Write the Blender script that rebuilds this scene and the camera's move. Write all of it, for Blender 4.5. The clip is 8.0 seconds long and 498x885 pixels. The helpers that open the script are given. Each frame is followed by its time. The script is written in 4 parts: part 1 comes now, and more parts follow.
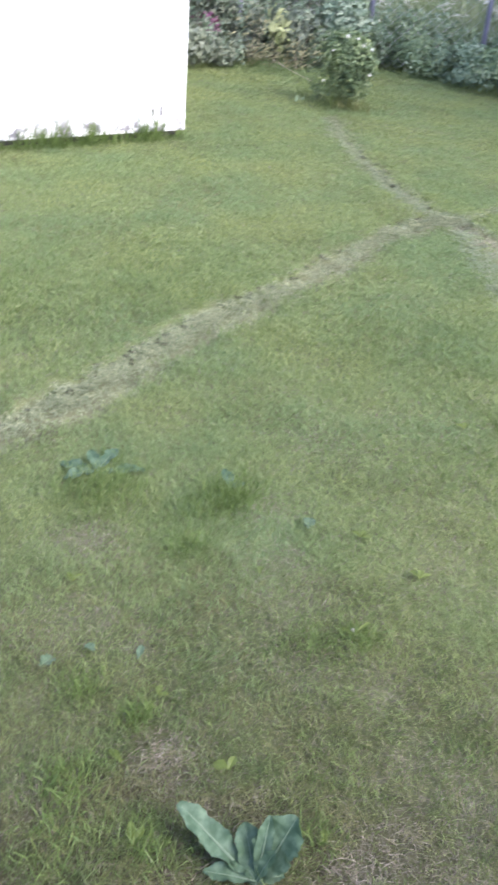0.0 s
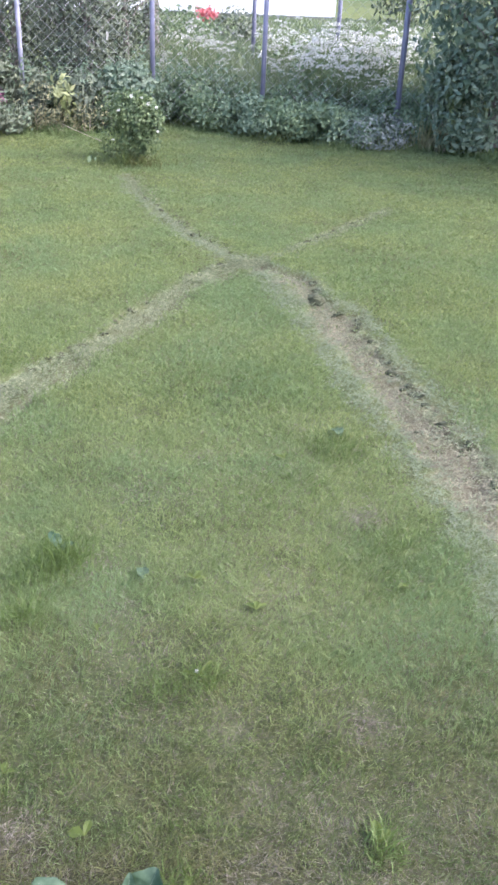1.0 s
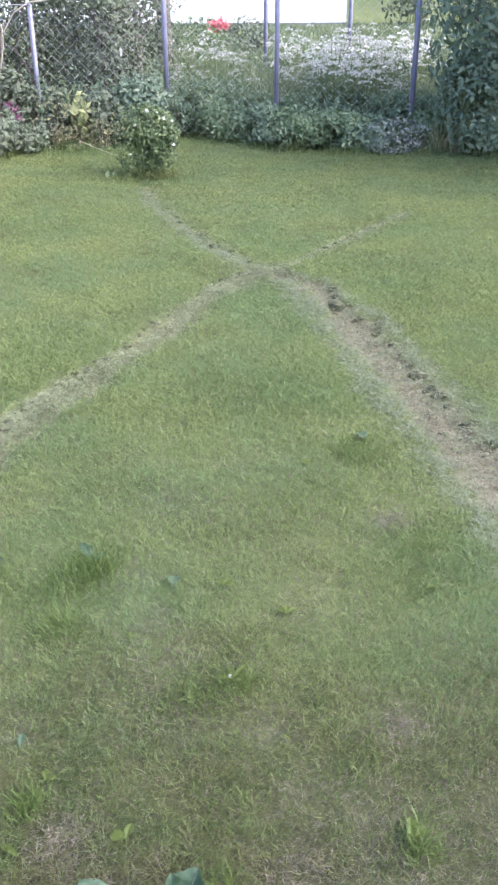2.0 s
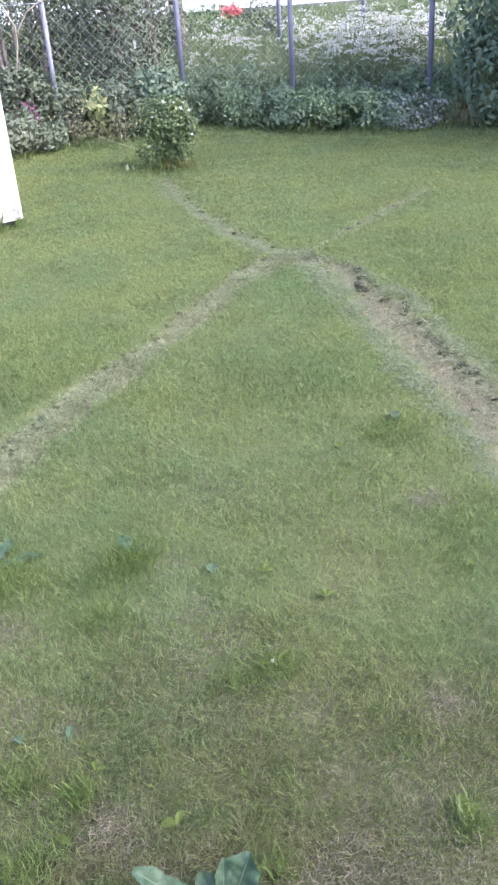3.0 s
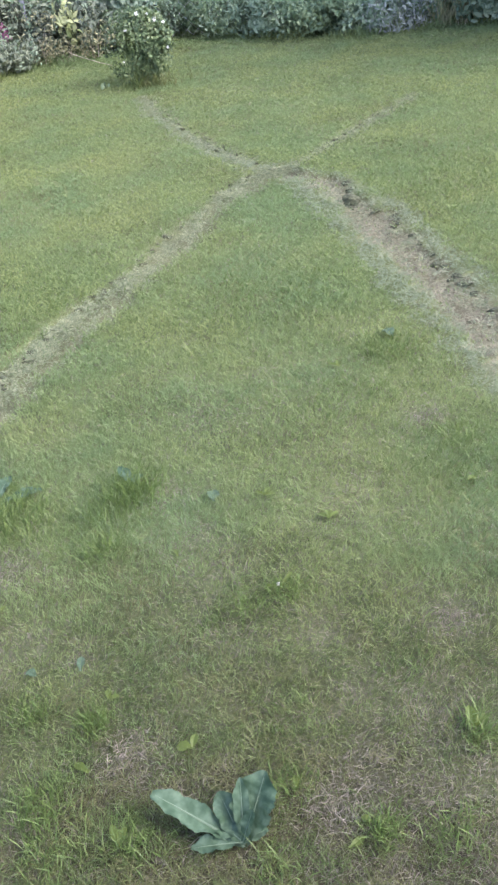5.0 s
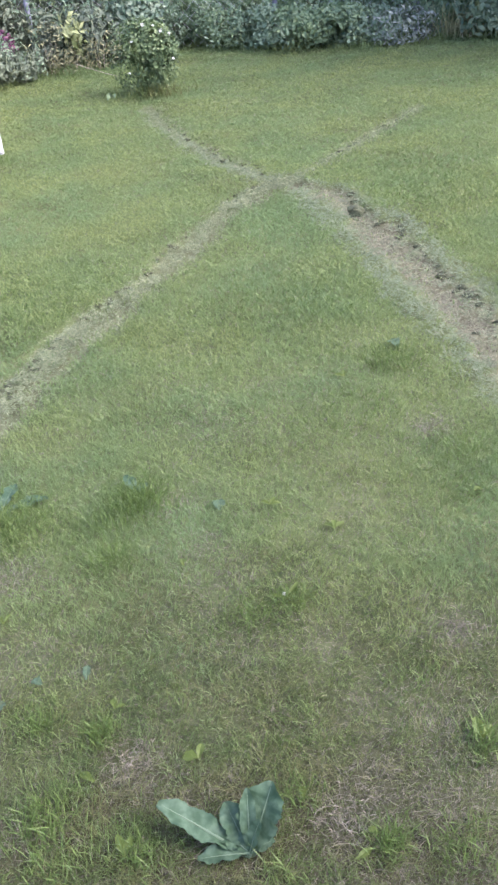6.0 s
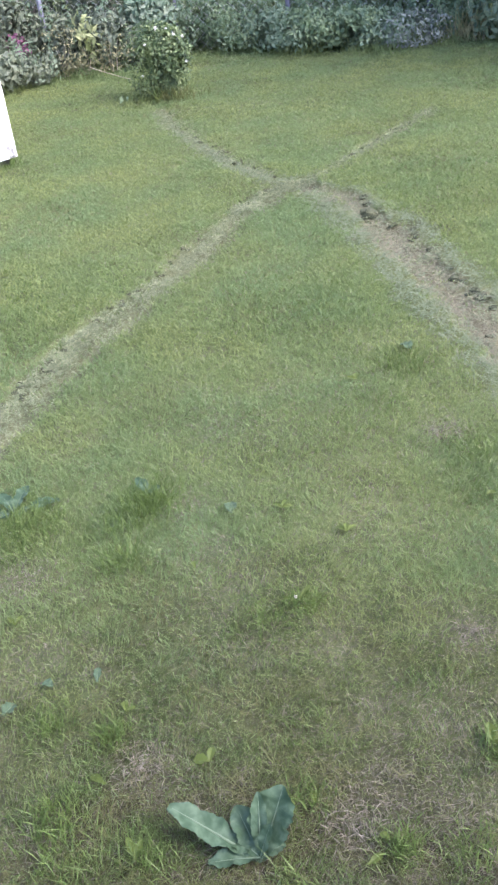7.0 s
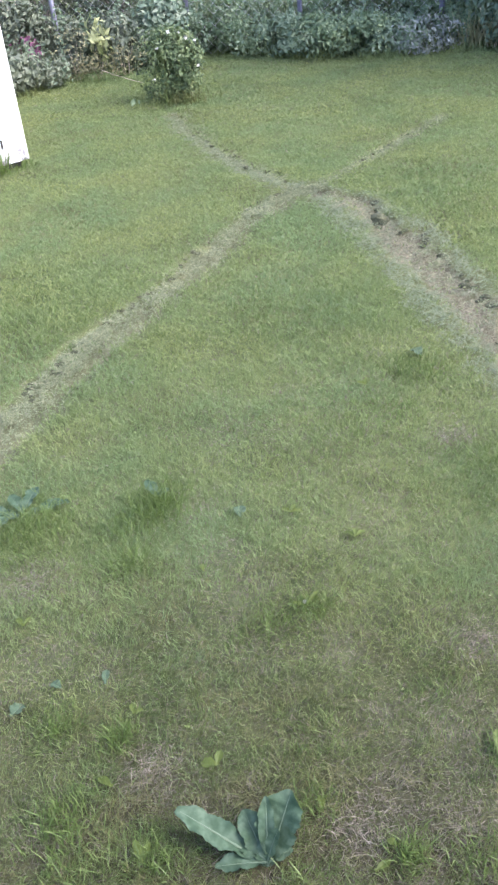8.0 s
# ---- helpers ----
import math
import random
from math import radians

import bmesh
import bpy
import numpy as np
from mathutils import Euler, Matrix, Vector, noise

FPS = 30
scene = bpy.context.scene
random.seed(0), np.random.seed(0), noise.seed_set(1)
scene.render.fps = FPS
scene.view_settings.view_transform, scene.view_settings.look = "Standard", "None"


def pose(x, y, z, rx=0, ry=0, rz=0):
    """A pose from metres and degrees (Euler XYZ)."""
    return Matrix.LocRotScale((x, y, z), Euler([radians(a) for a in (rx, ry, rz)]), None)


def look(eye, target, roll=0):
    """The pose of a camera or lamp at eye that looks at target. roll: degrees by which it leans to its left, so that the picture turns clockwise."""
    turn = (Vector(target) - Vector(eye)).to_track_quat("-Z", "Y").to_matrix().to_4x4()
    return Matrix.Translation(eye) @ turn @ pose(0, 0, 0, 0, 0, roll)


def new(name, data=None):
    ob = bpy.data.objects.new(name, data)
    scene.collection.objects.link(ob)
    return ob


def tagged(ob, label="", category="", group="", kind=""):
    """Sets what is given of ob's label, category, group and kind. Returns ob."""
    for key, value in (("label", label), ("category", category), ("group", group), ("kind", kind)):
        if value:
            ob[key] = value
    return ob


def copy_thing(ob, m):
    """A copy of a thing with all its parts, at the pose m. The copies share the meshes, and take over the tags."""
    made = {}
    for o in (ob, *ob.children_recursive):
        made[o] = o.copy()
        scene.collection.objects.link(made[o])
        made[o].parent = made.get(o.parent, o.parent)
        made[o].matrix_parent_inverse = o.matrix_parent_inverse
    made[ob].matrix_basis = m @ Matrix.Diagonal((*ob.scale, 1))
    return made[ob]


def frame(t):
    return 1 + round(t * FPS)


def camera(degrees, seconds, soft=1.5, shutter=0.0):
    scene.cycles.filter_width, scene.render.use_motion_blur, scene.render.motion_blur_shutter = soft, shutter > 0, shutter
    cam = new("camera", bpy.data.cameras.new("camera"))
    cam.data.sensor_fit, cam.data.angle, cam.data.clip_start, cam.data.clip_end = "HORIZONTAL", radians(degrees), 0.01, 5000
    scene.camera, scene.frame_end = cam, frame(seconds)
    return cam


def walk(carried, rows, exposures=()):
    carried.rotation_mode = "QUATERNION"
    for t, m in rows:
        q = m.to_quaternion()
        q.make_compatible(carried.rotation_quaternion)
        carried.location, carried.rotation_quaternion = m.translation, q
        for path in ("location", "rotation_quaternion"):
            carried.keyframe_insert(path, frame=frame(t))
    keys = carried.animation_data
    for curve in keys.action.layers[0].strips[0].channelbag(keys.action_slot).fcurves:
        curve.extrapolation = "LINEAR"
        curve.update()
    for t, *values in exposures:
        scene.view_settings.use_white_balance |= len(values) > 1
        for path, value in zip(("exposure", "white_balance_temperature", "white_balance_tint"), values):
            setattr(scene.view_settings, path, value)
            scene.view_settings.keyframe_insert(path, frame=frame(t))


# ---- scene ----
cam = camera(30.5, 8.0, 2.4, 0.3)
EXPOSURE, KELVIN, TINT = 2.34, 5870, 17.0
SUN_ELEV, SUN_AZ, SUN_POWER = 48.0, 108.0, 0.85
PATH = [
    (0, (0.642, 0.315, 1.537), (0.444, 1.982, 0.45), 4.9),
    (0.5, (0.69, 0.311, 1.537), (0.687, 2.034, 0.522), 2.3),
    (1, (0.713, 0.291, 1.543), (0.843, 2.034, 0.57), 2.7),
    (1.2, (0.722, 0.279, 1.549), (0.866, 2.029, 0.591), 2.6),
    (2.3, (0.71, 0.253, 1.566), (0.744, 2.006, 0.604), -1.8),
    (2.5, (0.729, 0.251, 1.56), (0.744, 1.982, 0.558), -3.0),
    (3, (0.717, 0.256, 1.56), (0.716, 1.998, 0.577), -4.1),
    (3.4, (0.73, 0.275, 1.56), (0.734, 2.02, 0.584), -5.0),
    (3.5, (0.724, 0.279, 1.539), (0.628, 2.031, 0.579), -6.2),
    (4, (0.707, 0.281, 1.553), (0.659, 1.934, 0.427), -6.4),
    (4.5, (0.703, 0.283, 1.55), (0.683, 1.929, 0.415), -6.5),
    (4.7, (0.711, 0.284, 1.551), (0.698, 1.932, 0.418), -6.8),
    (5.8, (0.698, 0.275, 1.565), (0.715, 1.934, 0.449), -6.4),
    (6, (0.695, 0.281, 1.557), (0.692, 1.944, 0.446), -6.5),
    (6.5, (0.691, 0.284, 1.555), (0.676, 1.948, 0.446), -6.6),
    (7, (0.692, 0.285, 1.554), (0.666, 1.953, 0.45), -6.7),
    (7.5, (0.685, 0.286, 1.557), (0.653, 1.954, 0.455), -6.4),
    (8, (0.68, 0.284, 1.557), (0.643, 1.957, 0.461), -6.2),
]
walk(cam, [(t, look(eye, target, roll)) for t, eye, target, roll in PATH], exposures=[(0.0, EXPOSURE, KELVIN, TINT), (8.0, EXPOSURE, KELVIN, TINT)])

# ---- light ----
world = bpy.data.worlds.new("sky")
scene.world = world
world.use_nodes = True
wn = world.node_tree.nodes
sky = wn.new("ShaderNodeTexSky")
sky.sky_type = "NISHITA"
sky.sun_disc = False
sky.sun_elevation, sky.sun_rotation = radians(SUN_ELEV), radians(SUN_AZ)
sky.air_density, sky.dust_density, sky.ozone_density = 1.0, 4.0, 1.0
wn["Background"].inputs["Strength"].default_value = 0.15
world.node_tree.links.new(sky.outputs["Color"], wn["Background"].inputs["Color"])
sun_data = bpy.data.lights.new("sun", "SUN")
sun_data.energy, sun_data.angle, sun_data.color = SUN_POWER, radians(35), (1.0, 0.94, 0.85)
sun = new("sun", sun_data)
sun_dir = Vector((math.sin(radians(SUN_AZ)) * math.cos(radians(SUN_ELEV)), math.cos(radians(SUN_AZ)) * math.cos(radians(SUN_ELEV)), math.sin(radians(SUN_ELEV))))
sun.matrix_world = look(sun_dir * 60, (0, 0, 0))

# ---- helpers of the place ----
rng = np.random.default_rng(7)


def part(name, bm, material, parent=None, label="", smooth=False):
    """One mesh object out of a bmesh, under a thing or a part."""
    me = bpy.data.meshes.new(name)
    bm.to_mesh(me)
    bm.free()
    me.materials.append(material)
    if smooth:
        me.polygons.foreach_set("use_smooth", [True] * len(me.polygons))
    ob = new(name, me)
    ob.parent = parent
    return tagged(ob, label)


def raw(name, verts, faces, material, parent=None, label="", smooth=False):
    """One mesh object out of arrays of corners and of faces that all have the same number of corners."""
    verts, faces = np.asarray(verts, np.float32), np.asarray(faces, np.int32)
    n, k = faces.shape
    me = bpy.data.meshes.new(name)
    me.vertices.add(len(verts))
    me.vertices.foreach_set("co", verts.ravel())
    me.loops.add(n * k)
    me.loops.foreach_set("vertex_index", faces.ravel())
    me.polygons.add(n)
    me.polygons.foreach_set("loop_start", np.arange(0, n * k, k, dtype=np.int32))
    if smooth:
        me.polygons.foreach_set("use_smooth", np.ones(n, bool))
    me.update(calc_edges=True)
    me.materials.append(material)
    ob = new(name, me)
    ob.parent = parent
    return tagged(ob, label)


def thing(name, place, label, category, group="", kind=""):
    ob = new(name)
    ob.empty_display_size = 0.1
    ob.location = place
    return tagged(ob, label, category, group, kind)


def unit(v):
    return v / np.maximum(np.linalg.norm(v, axis=-1, keepdims=True), 1e-9)


def box(bm, x0, x1, y0, y1, z0, z1, bevel=0.0):
    made = bmesh.ops.create_cube(bm, size=1, matrix=Matrix.LocRotScale(((x0 + x1) / 2, (y0 + y1) / 2, (z0 + z1) / 2), None, (x1 - x0, y1 - y0, z1 - z0)))
    if bevel:
        bmesh.ops.bevel(bm, geom=list({e for v in made["verts"] for e in v.link_edges}), offset=bevel, segments=2, affect="EDGES")


def tube(points, radii, sides=6):
    """Corners and faces of a tapered tube through points."""
    points = np.asarray(points, float)
    ahead = unit(np.gradient(points, axis=0))
    side = unit(np.cross(ahead, np.array([0.31, 0.17, 0.93]) + 1e-3))
    up = np.cross(side, ahead)
    a = np.arange(sides) / sides * 2 * np.pi
    ring = np.cos(a)[None, :, None] * side[:, None] + np.sin(a)[None, :, None] * up[:, None]
    v = (points[:, None] + ring * np.broadcast_to(radii, len(points))[:, None, None]).reshape(-1, 3)
    f = []
    for i in range(len(points) - 1):
        for j in range(sides):
            k = (j + 1) % sides
            f.append((i * sides + j, i * sides + k, (i + 1) * sides + k, (i + 1) * sides + j))
    return v, f


def joined(pieces):
    vs, fs, n = [], [], 0
    for v, f in pieces:
        vs.append(np.asarray(v, float))
        fs.append(np.asarray(f, int) + n)
        n += len(v)
    return np.concatenate(vs), np.concatenate(fs)


def blades(xy, height, width, lean, z=0.0, comb=None):
    """Grass blades as bent kites: corners and faces. comb: the way, in radians, that they tend to lean."""
    n = len(xy)
    a = rng.uniform(0, 2 * np.pi, n) if comb is None else comb + rng.normal(0, 1.5, n)
    b = rng.uniform(0, 2 * np.pi, n)
    out = np.stack([np.cos(a), np.sin(a), 0 * a], -1)
    side = np.stack([np.cos(b), np.sin(b), 0 * b], -1)
    h, w, l = (np.broadcast_to(q, n)[:, None] for q in (height, width, lean))
    root = np.concatenate([xy, np.broadcast_to(z, n)[:, None]], 1)
    up = np.array([0, 0, 1.0])
    mid = root + up * h * 0.52 + out * h * l * 0.42
    tip = root + up * h * (1 - 0.12 * l) + out * h * l
    v = np.stack([root, mid - side * w / 2, mid + side * w / 2, tip], 1).reshape(-1, 3)
    i = np.arange(n)[:, None] * 4
    return v, np.concatenate([i + [[0, 2, 1]], i + [[1, 2, 3]]])


def leaves(centre, facing, size, aspect=0.5, fold=0.18, droop=0.5):
    """Pointed folded leaves at centres, roughly facing the given ways: corners and faces."""
    n = len(centre)
    nrm = unit(facing + rng.normal(0, 0.45, (n, 3)))
    axis = unit(np.cross(nrm, unit(rng.normal(0, 1, (n, 3)))) - np.array([0, 0, droop]) * rng.uniform(0, 1, (n, 1)))
    side = unit(np.cross(nrm, axis))
    nrm = np.cross(axis, side)
    s = np.broadcast_to(size, n)[:, None] * rng.uniform(0.6, 1.25, (n, 1))
    w = s * aspect
    base, tip = centre - axis * s / 2, centre + axis * s / 2 - nrm * s * 0.12
    mid = centre + axis * s * 0.02
    left, right = mid - side * w / 2 + nrm * w * fold, mid + side * w / 2 + nrm * w * fold
    v = np.stack([base, left, mid, right, tip], 1).reshape(-1, 3)
    i = np.arange(n)[:, None] * 5
    return v, np.concatenate([i + [[0, 2, 1]], i + [[0, 3, 2]], i + [[1, 2, 4]], i + [[2, 3, 4]]])


# ---- materials ----
def material(name, rough=0.8, metal=0.0):
    m = bpy.data.materials.new(name)
    m.use_nodes = True
    m.node_tree.nodes["Principled BSDF"].inputs["Roughness"].default_value = rough
    m.node_tree.nodes["Principled BSDF"].inputs["Metallic"].default_value = metal
    return m


class Wire:
    """Short calls for the nodes of one material."""

    def __init__(self, m):
        self.tree, self.bsdf = m.node_tree, m.node_tree.nodes["Principled BSDF"]
        self.out = m.node_tree.nodes["Material Output"]

    def node(self, kind, **values):
        return self.tree.nodes.new(kind)

    def link(self, a, b):
        self.tree.links.new(a, b)

    def place(self):
        return self.node("ShaderNodeTexCoord").outputs["Object"]

    def noise(self, scale, detail=4.0, rough=0.55, where=None):
        n = self.node("ShaderNodeTexNoise")
        n.inputs["Scale"].default_value, n.inputs["Detail"].default_value, n.inputs["Roughness"].default_value = scale, detail, rough
        self.link(where or self.place(), n.inputs["Vector"])
        return n.outputs["Fac"]

    def ramp(self, fac, *stops):
        r = self.node("ShaderNodeValToRGB")
        e = r.color_ramp.elements
        while len(e) < len(stops):
            e.new(0.5)
        for k, (at, c) in zip(e, stops):
            k.position = at
            k.color = (*c, 1) if isinstance(c, tuple) else (c, c, c, 1)
        self.link(fac, r.inputs["Fac"])
        return r.outputs["Color"]

    def mix(self, fac, a, b, how="MIX"):
        n = self.node("ShaderNodeMix")
        n.data_type, n.blend_type = "RGBA", how
        for socket, value in ((n.inputs[0], fac), (n.inputs[6], a), (n.inputs[7], b)):
            if isinstance(value, (int, float)):
                socket.default_value = value
            elif isinstance(value, tuple):
                socket.default_value = (*value, 1)
            else:
                self.link(value, socket)
        return n.outputs[2]

    def bump(self, height, strength=0.4, depth=0.01):
        n = self.node("ShaderNodeBump")
        n.inputs["Strength"].default_value, n.inputs["Distance"].default_value = strength, depth
        self.link(height, n.inputs["Height"])
        self.link(n.outputs["Normal"], self.bsdf.inputs["Normal"])


def foliage(name, dark, mid, light, rough=0.55, through_light=0.3, patch=3.0, spread=0.5, spots=None, gloss=0.3):
    """Leaf or grass material: tone by leaf and by patch, some light shining through."""
    m = material(name, rough)
    w = Wire(m)
    island = w.node("ShaderNodeNewGeometry").outputs["Random Per Island"]
    tone = w.ramp(island, (0.0, dark), (0.5, mid), (1.0, light))
    spot = w.ramp(w.noise(patch, 2.0), *zip((0.36, 0.5, 0.64), spots or (dark, mid, light)))
    col = w.mix(spread, tone, spot)
    w.link(col, w.bsdf.inputs["Base Color"])
    w.bsdf.inputs["Specular IOR Level"].default_value = gloss
    tr = w.node("ShaderNodeBsdfTranslucent")
    w.link(w.mix(1.0, col, (1.0, 1.0, 0.7), "MULTIPLY"), tr.inputs["Color"])
    mx = w.node("ShaderNodeMixShader")
    mx.inputs[0].default_value = through_light
    w.link(w.bsdf.outputs[0], mx.inputs[1])
    w.link(tr.outputs[0], mx.inputs[2])
    w.link(mx.outputs[0], w.out.inputs["Surface"])
    return m


def plain(name, a, b, rough=0.7, metal=0.0, scale=12.0, bump=0.2):
    m = material(name, rough, metal)
    w = Wire(m)
    n = w.noise(scale, 5.0)
    w.link(w.ramp(n, (0.3, a), (0.7, b)), w.bsdf.inputs["Base Color"])
    w.bump(w.noise(scale * 9, 3.0), bump, 0.004)
    return m


GRASS = foliage("grass_green", (0.148, 0.18, 0.084), (0.186, 0.222, 0.102), (0.226, 0.262, 0.126), 0.65, 0.5, 1.7, 0.75, ((0.142, 0.208, 0.106), (0.172, 0.226, 0.102), (0.202, 0.242, 0.102)), 0.14)
DARK_GRASS = foliage("grass_dark", (0.034, 0.05, 0.012), (0.08, 0.1, 0.031), (0.165, 0.182, 0.08), 0.6, 0.35, 9.0, 0.5, ((0.045, 0.084, 0.022), (0.09, 0.11, 0.037), (0.15, 0.14, 0.07)), 0.2)
LUSH = foliage("grass_lush", (0.066, 0.104, 0.026), (0.102, 0.15, 0.042), (0.142, 0.192, 0.064), 0.45, 0.35, 4.0, 0.3)
STRAW = foliage("dry_straw", (0.07, 0.06, 0.043), (0.14, 0.122, 0.094), (0.27, 0.24, 0.195), 0.7, 0.2, 6.0, 0.2)
LITTER = foliage("straw_litter", (0.11, 0.1, 0.064), (0.188, 0.174, 0.118), (0.3, 0.286, 0.208), 0.8, 0.2, 9.0, 0.35)
THATCH = foliage("thatch", (0.03, 0.026, 0.017), (0.075, 0.066, 0.046), (0.2, 0.18, 0.138), 0.8, 0.15, 9.0, 0.2)
CLIPPINGS = foliage("grey_clippings", (0.075, 0.088, 0.044), (0.17, 0.19, 0.108), (0.295, 0.318, 0.2), 0.7, 0.2, 8.0, 0.25)
PALE_GRASS = foliage("trampled_grass", (0.112, 0.138, 0.078), (0.15, 0.176, 0.106), (0.19, 0.214, 0.136), 0.5, 0.25, 5.0, 0.4)
DOCK = foliage("dock_leaf", (0.036, 0.066, 0.036), (0.054, 0.09, 0.053), (0.085, 0.126, 0.082), 0.62, 0.3, 40.0, 0.85, None, 0.16)
Wire(DOCK).bump(Wire(DOCK).noise(170.0, 4.0), 0.35, 0.003)
RIB = foliage("leaf_rib", (0.085, 0.125, 0.08), (0.11, 0.15, 0.1), (0.135, 0.175, 0.12), 0.6, 0.2, gloss=0.15)
LONE_LEAF = foliage("lone_leaf", (0.05, 0.08, 0.046), (0.07, 0.105, 0.062), (0.095, 0.132, 0.082), 0.65, 0.25, 30.0, 0.6, None, 0.12)
WEED = foliage("weed_leaf", (0.055, 0.08, 0.014), (0.078, 0.104, 0.018), (0.104, 0.13, 0.028), 0.5, 0.3, 20.0, 0.5)
HEDGE = foliage("undergrowth_leaf", (0.065, 0.105, 0.06), (0.135, 0.19, 0.105), (0.24, 0.305, 0.17), 0.5, 0.3, 2.5, 0.35)
THICKET = foliage("thicket_leaf", (0.06, 0.075, 0.06), (0.11, 0.135, 0.095), (0.21, 0.235, 0.16), 0.55, 0.25, 2.0, 0.35)
BIGLEAF = foliage("big_dark_leaf", (0.06, 0.098, 0.066), (0.115, 0.162, 0.108), (0.24, 0.29, 0.21), 0.4, 0.25, 2.0, 0.3)
ROSE = foliage("rose_leaf", (0.036, 0.062, 0.028), (0.082, 0.122, 0.054), (0.19, 0.235, 0.112), 0.5, 0.25, 6.0, 0.3)
YELLOW = foliage("yellow_leaf", (0.16, 0.19, 0.075), (0.23, 0.26, 0.115), (0.33, 0.35, 0.19), 0.5, 0.3, 6.0, 0.3)
TAN = foliage("withered_leaf", (0.14, 0.145, 0.075), (0.23, 0.225, 0.125), (0.34, 0.325, 0.2), 0.7, 0.2, 6.0, 0.3)
SILVER = foliage("silver_leaf", (0.1, 0.122, 0.108), (0.175, 0.198, 0.178), (0.34, 0.362, 0.33), 0.6, 0.2, 6.0, 0.3)
PURPLE = foliage("purple_leaf", (0.07, 0.02, 0.05), (0.12, 0.04, 0.085), (0.18, 0.07, 0.12), 0.5, 0.2, 6.0, 0.3)
PETAL = foliage("white_petal", (0.36, 0.37, 0.36), (0.48, 0.48, 0.48), (0.62, 0.62, 0.62), 0.7, 0.3, 6.0, 0.2)
REDPETAL = foliage("red_petal", (0.42, 0.08, 0.1), (0.5, 0.13, 0.15), (0.58, 0.2, 0.22), 0.6, 0.3, 6.0, 0.2)
STEM = plain("green_stem", (0.08, 0.12, 0.04), (0.15, 0.18, 0.07), 0.6)
BARK = plain("grey_bark", (0.1, 0.085, 0.075), (0.22, 0.19, 0.17), 0.9, 0.0, 9.0, 0.6)
TWIG = plain("pale_twig", (0.3, 0.26, 0.2), (0.45, 0.4, 0.32), 0.8)
POST = plain("violet_post_paint", (0.13, 0.13, 0.19), (0.18, 0.18, 0.26), 0.45, 0.2, 14.0, 0.1)
GALV = plain("galvanised_steel", (0.13, 0.13, 0.17), (0.2, 0.2, 0.25), 0.55, 0.25, 14.0, 0.1)
WIRE = plain("mesh_wire", (0.3, 0.295, 0.32), (0.42, 0.41, 0.44), 0.5, 0.2, 14.0, 0.1)
RENDER = plain("white_render", (0.76, 0.76, 0.75), (0.84, 0.84, 0.83), 0.8, 0.0, 2.0, 0.1)
ROOF = plain("grey_roof", (0.15, 0.15, 0.16), (0.22, 0.22, 0.23), 0.8, 0.0, 5.0, 0.3)
DARK = plain("dark_timber", (0.03, 0.028, 0.025), (0.06, 0.055, 0.05), 0.9, 0.0, 9.0, 0.4)
STONE = plain("pale_stone", (0.36, 0.35, 0.32), (0.48, 0.47, 0.43), 0.8, 0.0, 30.0, 0.3)

# white painted boards, splashed with earth near their foot
BOARD = material("white_board_paint", 0.5)
bw = Wire(BOARD)
sep = bw.node("ShaderNodeSeparateXYZ")
bw.link(bw.place(), sep.inputs[0])
low = bw.ramp(sep.outputs["Z"], (0.1, 1.0), (0.25, 0.0))
blotch = bw.ramp(bw.noise(11.0, 7.0, 0.75), (0.42, 0.0), (0.56, 1.0))
dirty = bw.mix(1.0, low, blotch, "MULTIPLY")
white = bw.ramp(bw.noise(3.0, 4.0), (0.3, (0.8, 0.8, 0.8)), (0.7, (0.86, 0.86, 0.86)))
bw.link(bw.mix(dirty, white, (0.13, 0.125, 0.13)), bw.bsdf.inputs["Base Color"])
bw.bump(bw.noise(60.0, 3.0), 0.1, 0.003)

# ---- tracks in the lawn: centre lines, half widths ----
LEFT_TRACK = [(-0.85, 1.9), (-0.38, 2.5), (-0.15, 2.92), (0.0, 3.28), (0.09, 3.5), (0.37, 3.98), (0.72, 4.7), (0.9, 4.93), (1.04, 5.04)]
FAR_TRACK = [(1.04, 5.04), (1.18, 5.16), (1.42, 5.48), (1.6, 5.69), (1.79, 5.93), (2.02, 6.22)]
RIGHT_TRACK = [(1.05, 5.1), (1.16, 4.95), (1.257, 4.74), (1.356, 4.31), (1.487, 3.63), (1.6, 3.1), (1.69, 2.6), (1.74, 2.2), (1.77, 1.5), (1.74, 0.6)]
BACK_TRACK = [(1.04, 5.06), (0.92, 5.18), (0.69, 5.62), (0.6, 5.82), (0.37, 6.47), (0.29, 6.9)]
FAINT_TRACK = [(0.25, 6.95), (0.62, 6.87), (1.09, 6.82), (1.49, 6.84), (2.05, 6.9), (2.6, 6.88), (3.4, 6.7)]


def from_line(xy, line):
    """Distance from a broken line, and the side of it (right of its course is positive)."""
    best, side = np.full(len(xy), 1e9), np.zeros(len(xy))
    for a, b in zip(np.array(line[:-1]), np.array(line[1:])):
        d = b - a
        t = np.clip(((xy - a) @ d) / (d @ d), 0, 1)
        off = xy - a - t[:, None] * d
        dist = np.hypot(*off.T)
        nearer = dist < best
        best = np.where(nearer, dist, best)
        side = np.where(nearer, np.sign(d[1] * off[:, 0] - d[0] * off[:, 1]), side)
    return best, side


